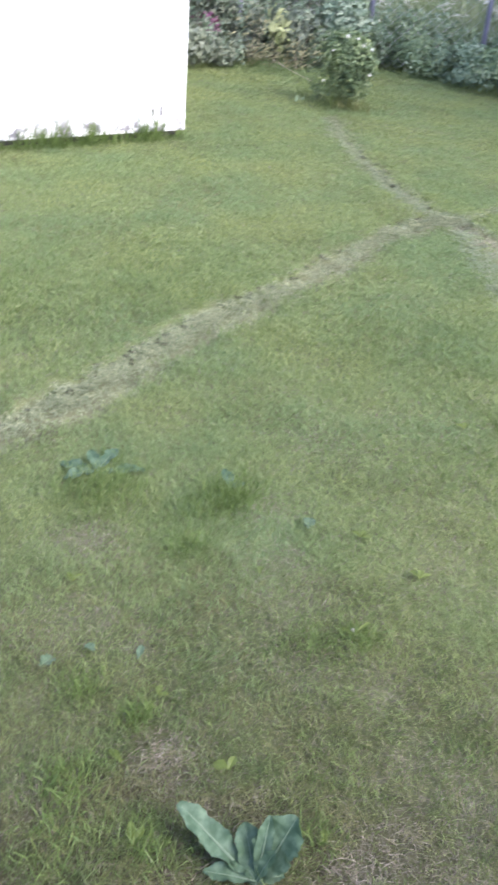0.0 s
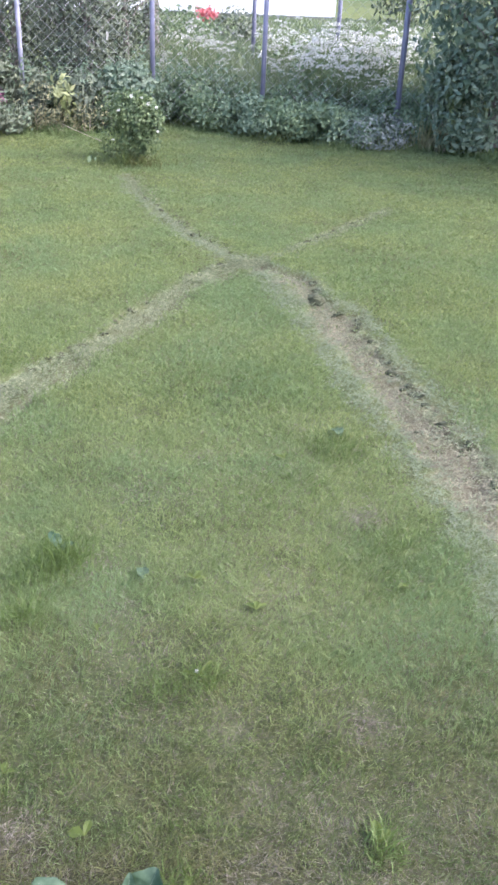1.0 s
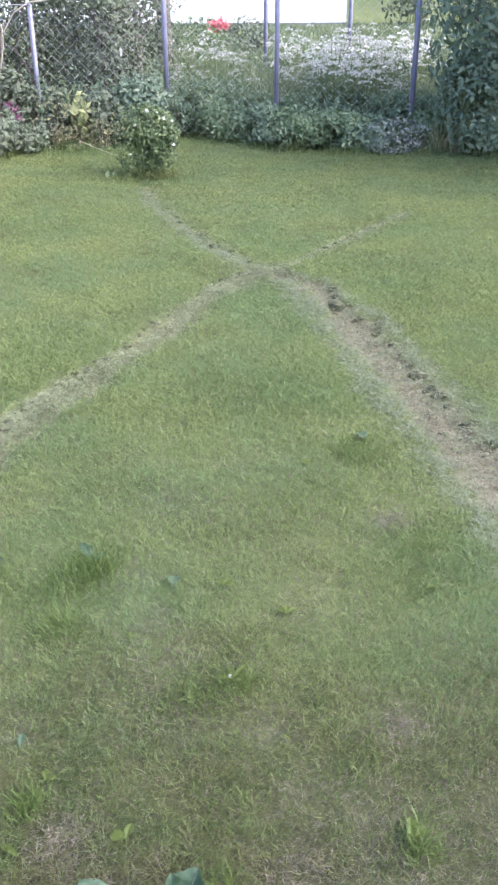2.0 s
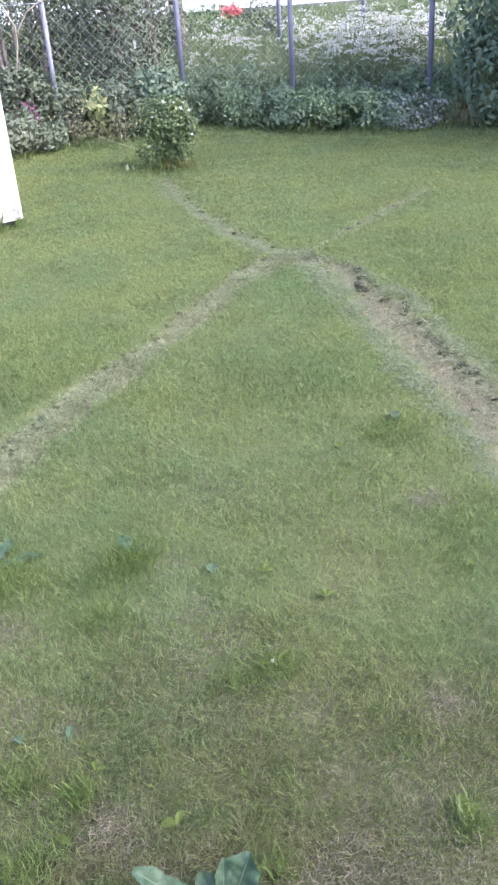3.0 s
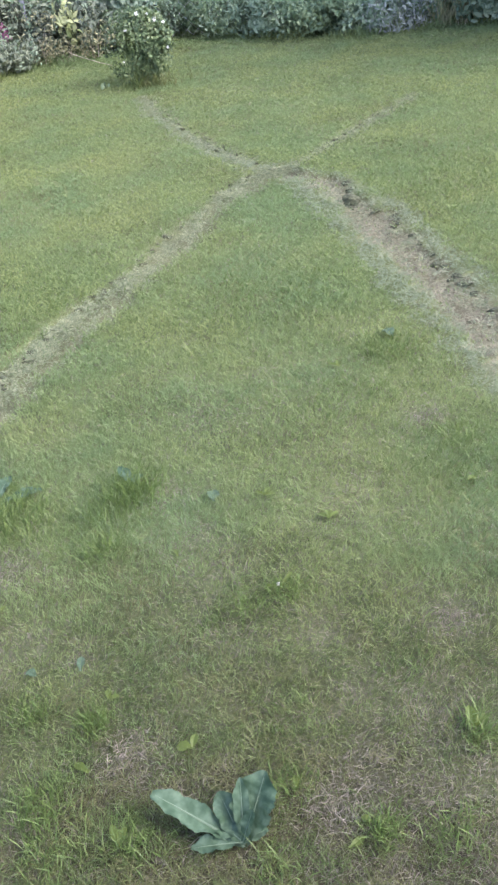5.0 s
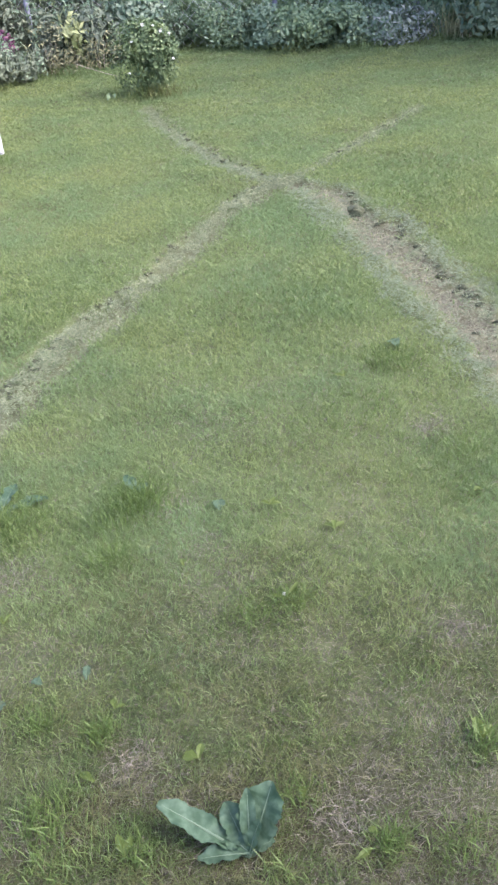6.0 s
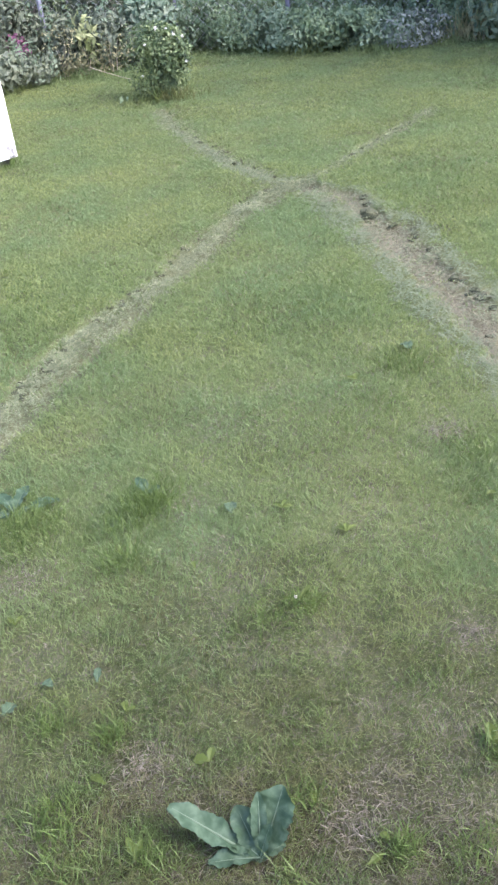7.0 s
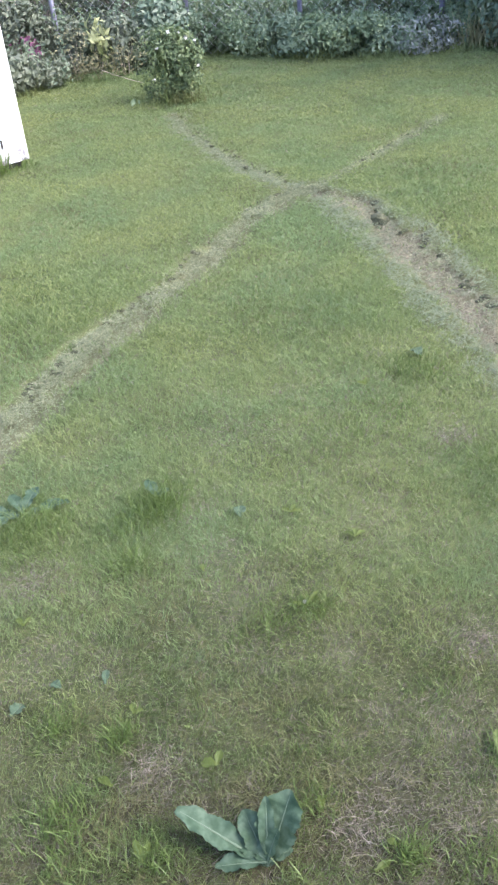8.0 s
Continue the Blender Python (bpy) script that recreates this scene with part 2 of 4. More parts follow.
def wobble(xy, scale, seed=0.0):
    """A smooth field of about -1 to 1 over the ground."""
    x, y = xy[:, 0] / scale + seed, xy[:, 1] / scale - 1.7 * seed
    return (np.sin(x * 2.1 + 1.3 * np.sin(y * 1.7)) + np.sin(y * 2.7 + 1.1 * np.sin(x * 1.3 + 2)) + np.sin((x + y) * 4.3 + 0.7) * 0.5) / 2.5


def zones(xy):
    """How strongly each place is cut short, strewn with clippings, bare, or pale beside the tracks."""
    edge = 0.03 * wobble(xy, 0.07, 3.0) + 0.025 * wobble(xy, 0.3, 1.0) + rng.normal(0, 0.014, len(xy))
    dl, _ = from_line(xy, LEFT_TRACK)
    df, _ = from_line(xy, FAR_TRACK)
    dr, sr = from_line(xy, RIGHT_TRACK)
    db, sb = from_line(xy, BACK_TRACK)
    dn, _ = from_line(xy, FAINT_TRACK)
    soft = lambda d, half: np.clip((half - d + edge) / 0.05 + 0.5, 0, 1)
    clip = np.maximum.reduce([soft(dl, np.interp(xy[:, 1], [3.3, 4.2, 4.9], [0.098, 0.085, 0.075])), 0.85 * soft(df, 0.04), 0.5 * soft(db, 0.06), 0.3 * soft(dn, 0.025), 0.6 * soft(np.hypot(xy[:, 0] - 1.02, xy[:, 1] - 5.02), 0.13)])
    offr = -dr * sr
    bare = soft(np.abs(offr), np.interp(xy[:, 1], [2.5, 3.6, 4.3, 4.75, 5.0], [0.1, 0.095, 0.09, 0.065, 0.04])) * np.clip(0.85 + 0.3 * wobble(xy, 0.11, 6.0) + 0.25 * wobble(xy, 0.04, 2.0), 0.3, 1)
    ribs = 0.75 + 0.35 * wobble(xy, 0.09, 16.0)
    pale = np.maximum(soft(dr + 0.045 * (offr > 0), np.interp(xy[:, 1], [2.0, 3.2, 4.4, 4.75, 5.0], [0.24, 0.22, 0.22, 0.18, 0.12])) * ribs, 0.6 * soft(db, 0.11) * (sb < 0))
    return clip, bare, np.clip(pale - 0.35 * bare, 0, 1), offr


DRY = [
    (1.15, 1.2, 0.35, 0.6), (0.38, 1.48, 0.055, 1.0), (0.42, 1.43, 0.05, 0.7), (0.48, 2.35, 0.07, 0.8), (0.58, 1.95, 0.09, 0.8), (0.54, 2.14, 0.07, 0.8), (0.04, 2.09, 0.09, 0.9), (0.87, 1.42, 0.06, 0.8),
    (1.11, 1.74, 0.07, 0.9), (0.81, 1.74, 0.05, 0.8), (0.79, 1.31, 0.06, 0.9), (1.24, 2.57, 0.07, 1.0), (0.86, 1.35, 0.08, 0.7), (0.65, 1.78, 0.07, 0.7), (1.02, 1.5, 0.1, 0.8), (0.2, 1.35, 0.07, 0.8),
    (0.59, 2.71, 0.12, 0.5), (0.97, 2.2, 0.14, 0.5), (0.98, 1.3, 0.09, 0.8), (0.27, 1.75, 0.05, 0.6), (0.12, 1.8, 0.12, 0.5), (0.9, 1.57, 0.07, 0.7), (0.9, 2.8, 0.3, 0.2),
]
RICH = [
    (0.36, 2.36, 0.1, 1.0), (0.02, 2.3, 0.12, 1.0), (0.29, 2.12, 0.07, 0.9), (0.31, 1.55, 0.05, 0.9), (0.18, 1.6, 0.06, 0.9), (0.22, 1.38, 0.07, 0.9), (0.38, 1.29, 0.07, 0.8), (0.64, 1.86, 0.09, 0.7), (0.74, 1.86, 0.07, 0.9),
    (0.87, 1.25, 0.04, 1.0), (0.71, 1.36, 0.05, 0.8), (0.99, 1.22, 0.06, 0.8), (0.99, 1.59, 0.09, 0.7), (0.71, 1.5, 0.08, 0.7), (0.45, 1.6, 0.06, 0.7), (1.09, 1.44, 0.05, 1.0), (0.9, 2.7, 0.14, 0.5), (1.22, 2.98, 0.14, 0.8), (1.1, 2.72, 0.12, 0.6),
    (0.75, 3.55, 0.25, 0.5), (0.95, 3.5, 0.3, 0.5), (-0.2, 3.6, 0.5, 0.5), (-0.9, 3.4, 0.6, 0.6), (1.25, 2.3, 0.15, 0.5), (1.8, 4.7, 0.5, 0.4), (0.17, 2.2, 0.1, 0.5),
]


def patches(xy, rows):
    out = np.zeros(len(xy))
    for x, y, r, k in rows:
        out = np.maximum(out, k * np.exp(-((xy[:, 0] - x) ** 2 + (xy[:, 1] - y) ** 2) / r**2))
    return out


def foreground(xy):
    """How dark, thin and dry the turf is: most around the camera's foot, in blotches."""
    return np.clip(np.interp(np.hypot((xy[:, 0] - 0.7) / 1.7, xy[:, 1] - 0.75), [0.5, 1.5], [1.0, 0.0]) + 0.22 * wobble(xy, 0.35, 11.0) + 0.12 * wobble(xy, 0.1, 12.0), 0, 1)


# ---- the ground: one sheet to the horizon ----
gx = np.concatenate([[-600, -250, -100, -50, -30, -20, -14, -10, -7, -5, -4], np.arange(-3, -1.6, 0.05), np.arange(-1.6, 2.2, 0.023), np.arange(2.2, 4.5, 0.05), [5, 6, 8, 11, 15, 21, 30, 50, 100, 250, 600]])
gy = np.concatenate([[-600, -250, -100, -50, -25, -12, -6, -3, -1.5, -0.6], np.arange(0, 1.4, 0.04), np.arange(1.4, 6.0, 0.023), np.arange(6.0, 9.5, 0.05), np.arange(9.5, 24, 0.5), [27, 32, 40, 55, 80, 130, 260, 600]])
GX, GY = np.meshgrid(gx, gy)
gxy = np.stack([GX.ravel(), GY.ravel()], -1)
clip, bare, pale, offr = zones(gxy)
near = (np.abs(gxy[:, 0]) < 5) & (gxy[:, 1] > -1) & (gxy[:, 1] < 9.6)
fine = rng.normal(0, 0.004, len(gxy)) + 0.006 * wobble(gxy, 0.25, 5.0)
gz = np.where(near, fine * (0.5 + 1.2 * bare + clip) - 0.035 * bare - 0.032 * clip + (0.009 + 0.008 * wobble(gxy, 0.06, 7.0)) * np.exp(-((offr - 0.1) / 0.03) ** 2) * (bare + pale > 0.2), 0)
ny, nx = GX.shape
idx = np.arange(nx * ny).reshape(ny, nx)
quads = np.stack([idx[:-1, :-1], idx[:-1, 1:], idx[1:, 1:], idx[1:, :-1]], -1).reshape(-1, 4)

EARTH = material("earth_and_thatch", 0.95)
ew = Wire(EARTH)
bare_at = ew.node("ShaderNodeAttribute")
bare_at.attribute_name = "bare"
thatch = ew.ramp(ew.noise(45.0, 6.0, 0.7), (0.3, (0.016, 0.016, 0.008)), (0.5, (0.036, 0.034, 0.018)), (0.72, (0.075, 0.067, 0.04)))
lawn_tint = ew.ramp(ew.noise(1.4, 4.0), (0.35, (0.085, 0.115, 0.045)), (0.65, (0.115, 0.132, 0.056)))
soil = ew.ramp(ew.noise(30.0, 6.0, 0.7), (0.3, (0.08, 0.07, 0.048)), (0.55, (0.15, 0.134, 0.096)), (0.75, (0.23, 0.208, 0.155)))
foreground_at = ew.node("ShaderNodeAttribute")
foreground_at.attribute_name = "foreground"
ew.link(ew.mix(bare_at.outputs["Fac"], ew.mix(foreground_at.outputs["Fac"], lawn_tint, thatch), soil), ew.bsdf.inputs["Base Color"])
ew.bsdf.inputs["Specular IOR Level"].default_value = 0.08
ew.bump(ew.noise(70.0, 5.0), 0.6, 0.015)
ground = raw("ground", np.column_stack([gxy, gz]), quads, EARTH, None, "mown lawn earth with two worn crossing tracks", True)
tagged(ground, category="ground", kind="structure")
mask = ground.data.attributes.new("bare", "FLOAT", "POINT")
mask.data.foreach_set("value", np.where(near, np.clip(bare + 0.4 * clip, 0, 1), 0).astype(np.float32))
# ground colour goes from lawn tint to dark thatch towards the camera
fore_mask = ground.data.attributes.new("foreground", "FLOAT", "POINT")
fore_mask.data.foreach_set("value", (0.15 + 0.85 * foreground(gxy)).astype(np.float32))


# ---- the lawn's grass ----
def scatter(n, x0, x1, y0, y1):
    return np.stack([rng.uniform(x0, x1, n), rng.uniform(y0, y1, n)], -1)


def beyond(xy):
    """Leaves out the ground under the shed."""
    q = (xy - [-0.6, 6.0]) @ np.array([[-0.79, 0.61], [-0.61, -0.79]])
    return ~((q[:, 0] > 0.03) & (q[:, 0] < 2.6) & (q[:, 1] < -0.05) & (q[:, 1] > -2.0))


def hedge_foot(x):
    return np.interp(x, [-4, -1.02, -0.44, -0.1, 0.5, 0.75, 1.1, 1.66, 2.1, 2.8, 3.2, 4.5], [7.6, 8.1, 8.4, 8.45, 9.1, 9.1, 8.6, 8.25, 8.1, 8.2, 7.85, 7.6])


green, darker, lush, straw, cut, trod = [], [], [], [], [], []
CENTRE = np.array([0.7, 0.3])


def spread_out(share, a0, a1, reach, coarse=1.0):
    """Places round about with blade widths: the farther off, the fewer and broader blades, so that the cover stays even."""
    r = np.linspace(0.15, reach, 400)
    wide = np.minimum((0.0002 + 0.00096 * r) * coarse, 0.03)
    thick = np.interp(r, [0.8, 1.6, 2.6, 6.0], [1.5, 1.3, 1.0, 0.82])
    count = np.concatenate([[0], np.cumsum((thick * r / wide)[1:] * np.diff(r))]) * radians(a1 - a0) * share
    at = np.interp(rng.uniform(0, count[-1], int(count[-1])), count, r)
    a = np.radians(rng.uniform(a0, a1, len(at)))
    return CENTRE + at[:, None] * np.stack([np.cos(a), np.sin(a)], -1), np.interp(at, r, wide)


for p, w in (spread_out(80, 57, 122, 9.4), spread_out(60, -238, 57, 7.5, 22.0)):
    ok = (p[:, 1] < hedge_foot(p[:, 0]) + 0.15) & beyond(p)
    p, w = p[ok], w[ok]
    h = np.interp(np.hypot(*(p - CENTRE).T), [1, 3, 5, 9], [0.024, 0.022, 0.018, 0.015])
    flop = np.interp(np.hypot(*(p - CENTRE).T), [2, 6], [1.0, 1.9])
    clip, bare, pale, offr = zones(p)
    dry = np.clip(patches(p, DRY) + 0.25 * np.clip(wobble(p, 0.1, 2.0), 0, 1) * (p[:, 1] < 3.2) + 0.12 * wobble(p, 0.6, 8.0), 0, 1)
    rich = patches(p, RICH)
    fore = foreground(p)
    u = rng.uniform(0, 1, len(p))
    gap = fore * np.clip(0.14 + 0.8 * wobble(p, 0.03, 13.0), 0, 0.7)
    on = u > np.clip(bare * 0.97 + clip * 0.9 + 0.12 * dry + gap, 0, 0.97)
    tall = (1 + 0.55 * rich - 0.3 * dry + 0.25 * wobble(p, 0.12, 4.0)) * rng.uniform(0.55, 1.3, len(p))
    kind = rng.uniform(0, 1, len(p))
    comb = 3.4 * wobble(p, 0.06, 14.0) + 2.2 * wobble(p, 0.4, 15.0) + rng.normal(0, 1, len(p)) * np.interp(p[:, 1], [2.0, 3.2], [0.0, 2.6])
    is_straw = on & (kind < 0.05 + 0.06 * fore + 0.55 * dry)
    is_trod = on & ~is_straw & (pale > rng.uniform(0.2, 0.6, len(p)))
    is_lush = on & ~is_straw & ~is_trod & (kind > 1.0 - 0.5 * rich)
    is_darker = on & ~is_straw & ~is_trod & ~is_lush & (rng.uniform(0, 1, len(p)) < 0.95 * fore)
    is_green = on & ~is_straw & ~is_trod & ~is_lush & ~is_darker
    short = 1 - 0.6 * np.maximum(clip, bare)
    for rows, pick, high, wide, bend in ((green, is_green, tall * short, 1.0, (0.2, 1.3)), (darker, is_darker, tall * short, 1.0, (0.3, 1.9)), (lush, is_lush, 1.2 * tall, 0.95, (0.2, 1.1)), (straw, is_straw, 0.6 * tall, 0.75, (0.7, 2.4)), (trod, is_trod, 0.85 * tall * short, 0.9, (0.8, 2.2))):
        m = pick.sum()
        rows.append(blades(p[pick], (h * high)[pick], w[pick] * wide * rng.uniform(0.6, 1.3, m), flop[pick] * rng.uniform(*bend, m), 0.0, comb[pick]))
# matted dead straw on top of the driest spots
for x, y, reach, k in DRY:
    if k >= 0.9:
        n = int(16000 * reach**2 + 90)
        q = rng.normal(0, 1, (n, 2)) * reach * 0.5 + [x, y]
        straw.append(blades(q, rng.uniform(0.008, 0.02, n), 0.0017, rng.uniform(0.8, 2.6, n), rng.uniform(0.0, 0.01, n)))
# clippings and straw strewn in the tracks
def along(line, n, half):
    """Places strewn along a broken line."""
    q = np.array(line)
    d = np.concatenate([[0], np.cumsum(np.hypot(*np.diff(q, axis=0).T))])
    t = rng.uniform(0, d[-1], n)
    k = np.clip(np.searchsorted(d, t) - 1, 0, len(q) - 2)
    way = np.diff(q, axis=0)[k] / np.diff(d)[k][:, None]
    at = q[k] + way * (t - d[k])[:, None]
    return at + np.stack([-way[:, 1], way[:, 0]], -1) * rng.normal(0, half * 0.55, n)[:, None]


for line, n, half, wide in ((LEFT_TRACK, 22000, 0.13, 0.0028), (FAR_TRACK, 4800, 0.05, 0.004), (BACK_TRACK, 3000, 0.09, 0.004), (RIGHT_TRACK, 7000, 0.22, 0.003), (FAINT_TRACK, 700, 0.03, 0.005)):
    p = along(line, n, half)
    cut.append(blades(p, 0.009 * rng.uniform(0.3, 1.5, n), wide * rng.uniform(0.6, 1.3, n), rng.uniform(0.6, 3.6, n), rng.uniform(-0.03, 0.002, n)))
# matted heaps of clippings, thickest along the far rim of each track
for line, heaps, shift, reach, first in ((LEFT_TRACK, 260, 0.05, 0.035, 0), (RIGHT_TRACK, 100, 0.1, 0.04, 3), (BACK_TRACK, 70, -0.03, 0.03, 1), (FAR_TRACK, 60, 0.02, 0.015, 0)):
    q, d = np.array(line), np.diff(np.array(line), axis=0)
    for _ in range(heaps):
        k = rng.integers(first, len(d))
        way = d[k] / np.hypot(*d[k])
        at = q[k] + d[k] * rng.uniform() + np.array([-way[1], way[0]]) * (shift + rng.normal(0, reach))
        n, r0 = rng.integers(30, 80), rng.uniform(0.014, 0.034)
        off = rng.normal(0, 1, (n, 2)) * r0 * 0.6
        rise = rng.uniform(0.018, 0.042) * np.exp(-(off**2).sum(1) / r0**2) * rng.uniform(0.4, 1.0, n) - 0.022
        cut.append(blades(at + off, 0.01 * rng.uniform(0.3, 1.3, n), 0.0035 * rng.uniform(0.6, 1.3, n), rng.uniform(1.0, 4.0, n), rise))
p = scatter(130000, 1.0, 2.0, 0.8, 5.1)
clip, bare, pale, offr = zones(p)
b = (bare > 0.2) & (rng.uniform(0, 1, len(p)) < 0.25 + bare) & (clip < 0.5)
litter = [blades(p[b], 0.009 * rng.uniform(0.3, 1.3, b.sum()), 0.0032, rng.uniform(0.8, 4.0, b.sum()), rng.uniform(-0.03, -0.01, b.sum()))]
# dead stalks lying between the blades
p, w = spread_out(20, 57, 122, 3.2)
clip, bare, pale, offr = zones(p)
p = p[(clip + bare < 0.4) & (rng.uniform(0, 1, len(p)) < 0.45 + 0.4 * wobble(p, 0.13, 9.0) + patches(p, DRY))]
dead = [blades(p, rng.uniform(0.003, 0.011, len(p)), 0.0014, rng.uniform(1.0, 5.0, len(p)), rng.uniform(0.0, 0.012, len(p)))]
# coarse tufts standing above the cut
for x, y, reach, n, high in ((0.36, 2.36, 0.06, 420, 0.075), (0.3, 2.28, 0.06, 250, 0.06), (0.0, 2.31, 0.08, 500, 0.065), (0.29, 2.12, 0.045, 200, 0.055), (0.31, 1.56, 0.03, 200, 0.06), (0.18, 1.6, 0.035, 150, 0.045), (0.22, 1.37, 0.05, 300, 0.06), (0.24, 1.26, 0.06, 260, 0.055), (0.4, 1.27, 0.05, 240, 0.05), (1.09, 1.43, 0.03, 160, 0.06), (0.87, 1.24, 0.028, 220, 0.05), (0.71, 1.36, 0.035, 150, 0.04), (0.66, 1.19, 0.04, 160, 0.045), (0.76, 1.9, 0.04, 160, 0.05), (0.66, 1.85, 0.05, 150, 0.04), (1.3, 2.45, 0.07, 220, 0.05), (1.2, 2.98, 0.08, 260, 0.05), (0.99, 1.22, 0.05, 180, 0.045)):
    q = rng.normal(0, 1, (n, 2)) * reach * 0.7 + [x, y]
    lush.append(blades(q, high * rng.uniform(0.35, 1.1, n), 0.0023, rng.uniform(0.2, 1.1, n)))
# an uncut fringe along the hedge
p = np.stack([rng.uniform(-2.2, 3.6, 6000), rng.normal(0, 0.1, 6000)], -1)
p = p[wobble(p, 0.2, 3.0) > -0.2]
p[:, 1] += hedge_foot(p[:, 0]) - 0.02
green.append(blades(p, rng.uniform(0.03, 0.1, len(p)), 0.006, rng.uniform(0.2, 0.9, len(p))))
q = np.stack([rng.uniform(0.0, 2.6, 700), rng.normal(0.03, 0.03, 700)], -1) @ np.array([[-0.79, -0.61], [0.61, -0.79]]) + [-0.6, 6.0]
lush.append(blades(q, rng.uniform(0.02, 0.09, len(q)), 0.006, rng.uniform(0.2, 0.9, len(q))))
for _ in range(26):
    at, high = rng.uniform(0.1, 2.2), rng.uniform(0.07, 0.24)
    q = (rng.normal(0, 1, (26, 2)) * [0.035, 0.015] + [at, 0.05]) @ np.array([[-0.79, -0.61], [0.61, -0.79]]) + [-0.6, 6.0]
    lush.append(blades(q, high * rng.uniform(0.4, 1.1, 26), 0.006, rng.uniform(0.15, 0.8, 26)))
for name, rows, mat, label in (("lawn_grass", green, GRASS, "short mown green lawn grass"), ("dark_grass", darker, DARK_GRASS, "dark thin grass in the nearest part of the lawn"), ("lush_grass", lush, LUSH, "longer lush green tufts in the lawn"), ("dry_grass", straw, STRAW, "dry straw-coloured dead grass in the lawn"), ("grass_clippings", cut, CLIPPINGS, "grey-green grass clippings lying in the tracks"), ("dead_stalks", dead, THATCH, "grey-brown dead stalks lying between the blades"), ("straw_litter", litter, LITTER, "pale straw litter strewn over the bare track"), ("trodden_grass", trod, PALE_GRASS, "pale flattened grass beside the worn track")):
    v, f = joined(rows)
    tagged(raw(name, v, f, mat, None, label), category="grass", kind="stuff")

# ---- the shed ----
shed = thing("shed", (-0.6, 6.0, 0.0), "white painted board shed with earth-splashed foot, raised above the lawn", "shed")
shed.rotation_euler = (0, 0, math.atan2(-0.61, -0.79))
SHED_LONG, SHED_DEEP, SHED_HIGH = 2.6, 2.0, 2.15


def shed_wall(x0, x1, y0, y1, label=""):
    bm = bmesh.new()
    box(bm, x0, x1, y0, y1, 0.05, SHED_HIGH, 0.004)
    return part("wall", bm, BOARD, shed, label)


# local x runs along the front towards the camera's side, local y to the shed's inside
edge_at = 0.0
for width in (1.05, 0.78, 0.77):
    bm = bmesh.new()
    box(bm, edge_at + 0.0015, edge_at + width - 0.0015, -0.03, 0.0, 0.05, SHED_HIGH, 0.003)
    part("board", bm, BOARD, shed)
    edge_at += width
shed_wall(0.0, 0.03, -SHED_DEEP, -0.031)
shed_wall(SHED_LONG - 0.03, SHED_LONG, -SHED_DEEP, -0.031)
shed_wall(0.031, SHED_LONG - 0.031, -SHED_DEEP, -SHED_DEEP + 0.03)
bm = bmesh.new()
box(bm, 0.04, SHED_LONG - 0.04, -SHED_DEEP + 0.04, -0.045, 0.0, 0.12)
part("floor_frame", bm, DARK, shed, "dark timber floor frame in the shadow under the boards")
bm = bmesh.new()
box(bm, -0.12, SHED_LONG + 0.12, -SHED_DEEP - 0.12, 0.12, SHED_HIGH, SHED_HIGH + 0.08, 0.01)
part("roof", bm, ROOF, shed)
for at, high in ((0.155, 0.055), (0.21, 0.045)):
    bm = bmesh.new()
    box(bm, at, at + 0.014, 0.0, 0.006, 0.145, 0.145 + high, 0.002)
    part("vent_slot", bm, DARK, shed, "narrow dark upright slot")

# ---- the chain-link fence ----
def post(name, place, high, radius, mat, parent, label=""):
    bm = bmesh.new()
    bmesh.ops.create_cone(bm, cap_ends=True, segments=14, radius1=radius, radius2=radius, depth=high + 0.3, matrix=Matrix.Translation((0, 0, (high - 0.3) / 2)))
    bmesh.ops.create_uvsphere(bm, u_segments=14, v_segments=6, radius=radius * 1.12, matrix=Matrix.LocRotScale((0, 0, high), None, (1, 1, 0.5)))
    ob = part(name, bm, mat, parent, label, True)
    ob.location = Vector(place) - parent.location
    return ob


def netting(a, b, z0, z1, parent, cell=0.046, sag=0.0):
    """Zigzag wires hooked into one another between two posts."""
    a, b = np.array(a), np.array(b)
    n = int(np.hypot(*(b - a)) / cell)
    along = (b - a) / n
    rows = int((z1 - z0) / cell * 1.0) + 1
    out = []
    normal = np.array([-along[1], along[0]]) / np.hypot(*along)
    for i in range(n):
        k = np.arange(rows)
        u = i + 0.5 + 0.54 * np.where((k + i) % 2 == 0, -1, 1)
        xy = a + u[:, None] * along + normal * (0.0016 * np.where(k % 2 == 0, -1, 1))[:, None]
        bow = sag * np.sin(np.pi * np.clip(u / n, 0, 1))
        out.append(tube(np.column_stack([xy, z0 + k * cell - bow * k / rows]), 0.0015, 3))
    v, f = joined(out)
    return raw("wire_mesh", v - np.array(parent.location), f, WIRE, parent)


fence = thing("chain_link_fence", (0.0, 8.9, 0.0), "chain-link garden fence on violet-grey steel posts, half overgrown", "fence")
POSTS = [(-3.2, 8.95), (-2.0, 8.92), (-0.78, 8.9), (0.356, 8.9), (1.322, 8.8), (2.493, 8.6), (3.7, 8.4), (4.9, 8.2)]
for k, (px, py) in enumerate(POSTS):
    low_post = k in (0, 1, 2)
    post("post", (px, py, 0), 1.1 if low_post else 1.75, 0.021 if k != 5 else 0.024, GALV if low_post else POST, fence, "galvanised grey post" if low_post else "violet-painted steel post")
for k in range(len(POSTS) - 1):
    (ax, ay), (bx, by) = POSTS[k], POSTS[k + 1]
    netting((ax, ay + 0.024), (bx, by + 0.024), 0.02, 1.1 if k < 3 else 1.7, fence, 0.046, 0.03)
bm = bmesh.new()
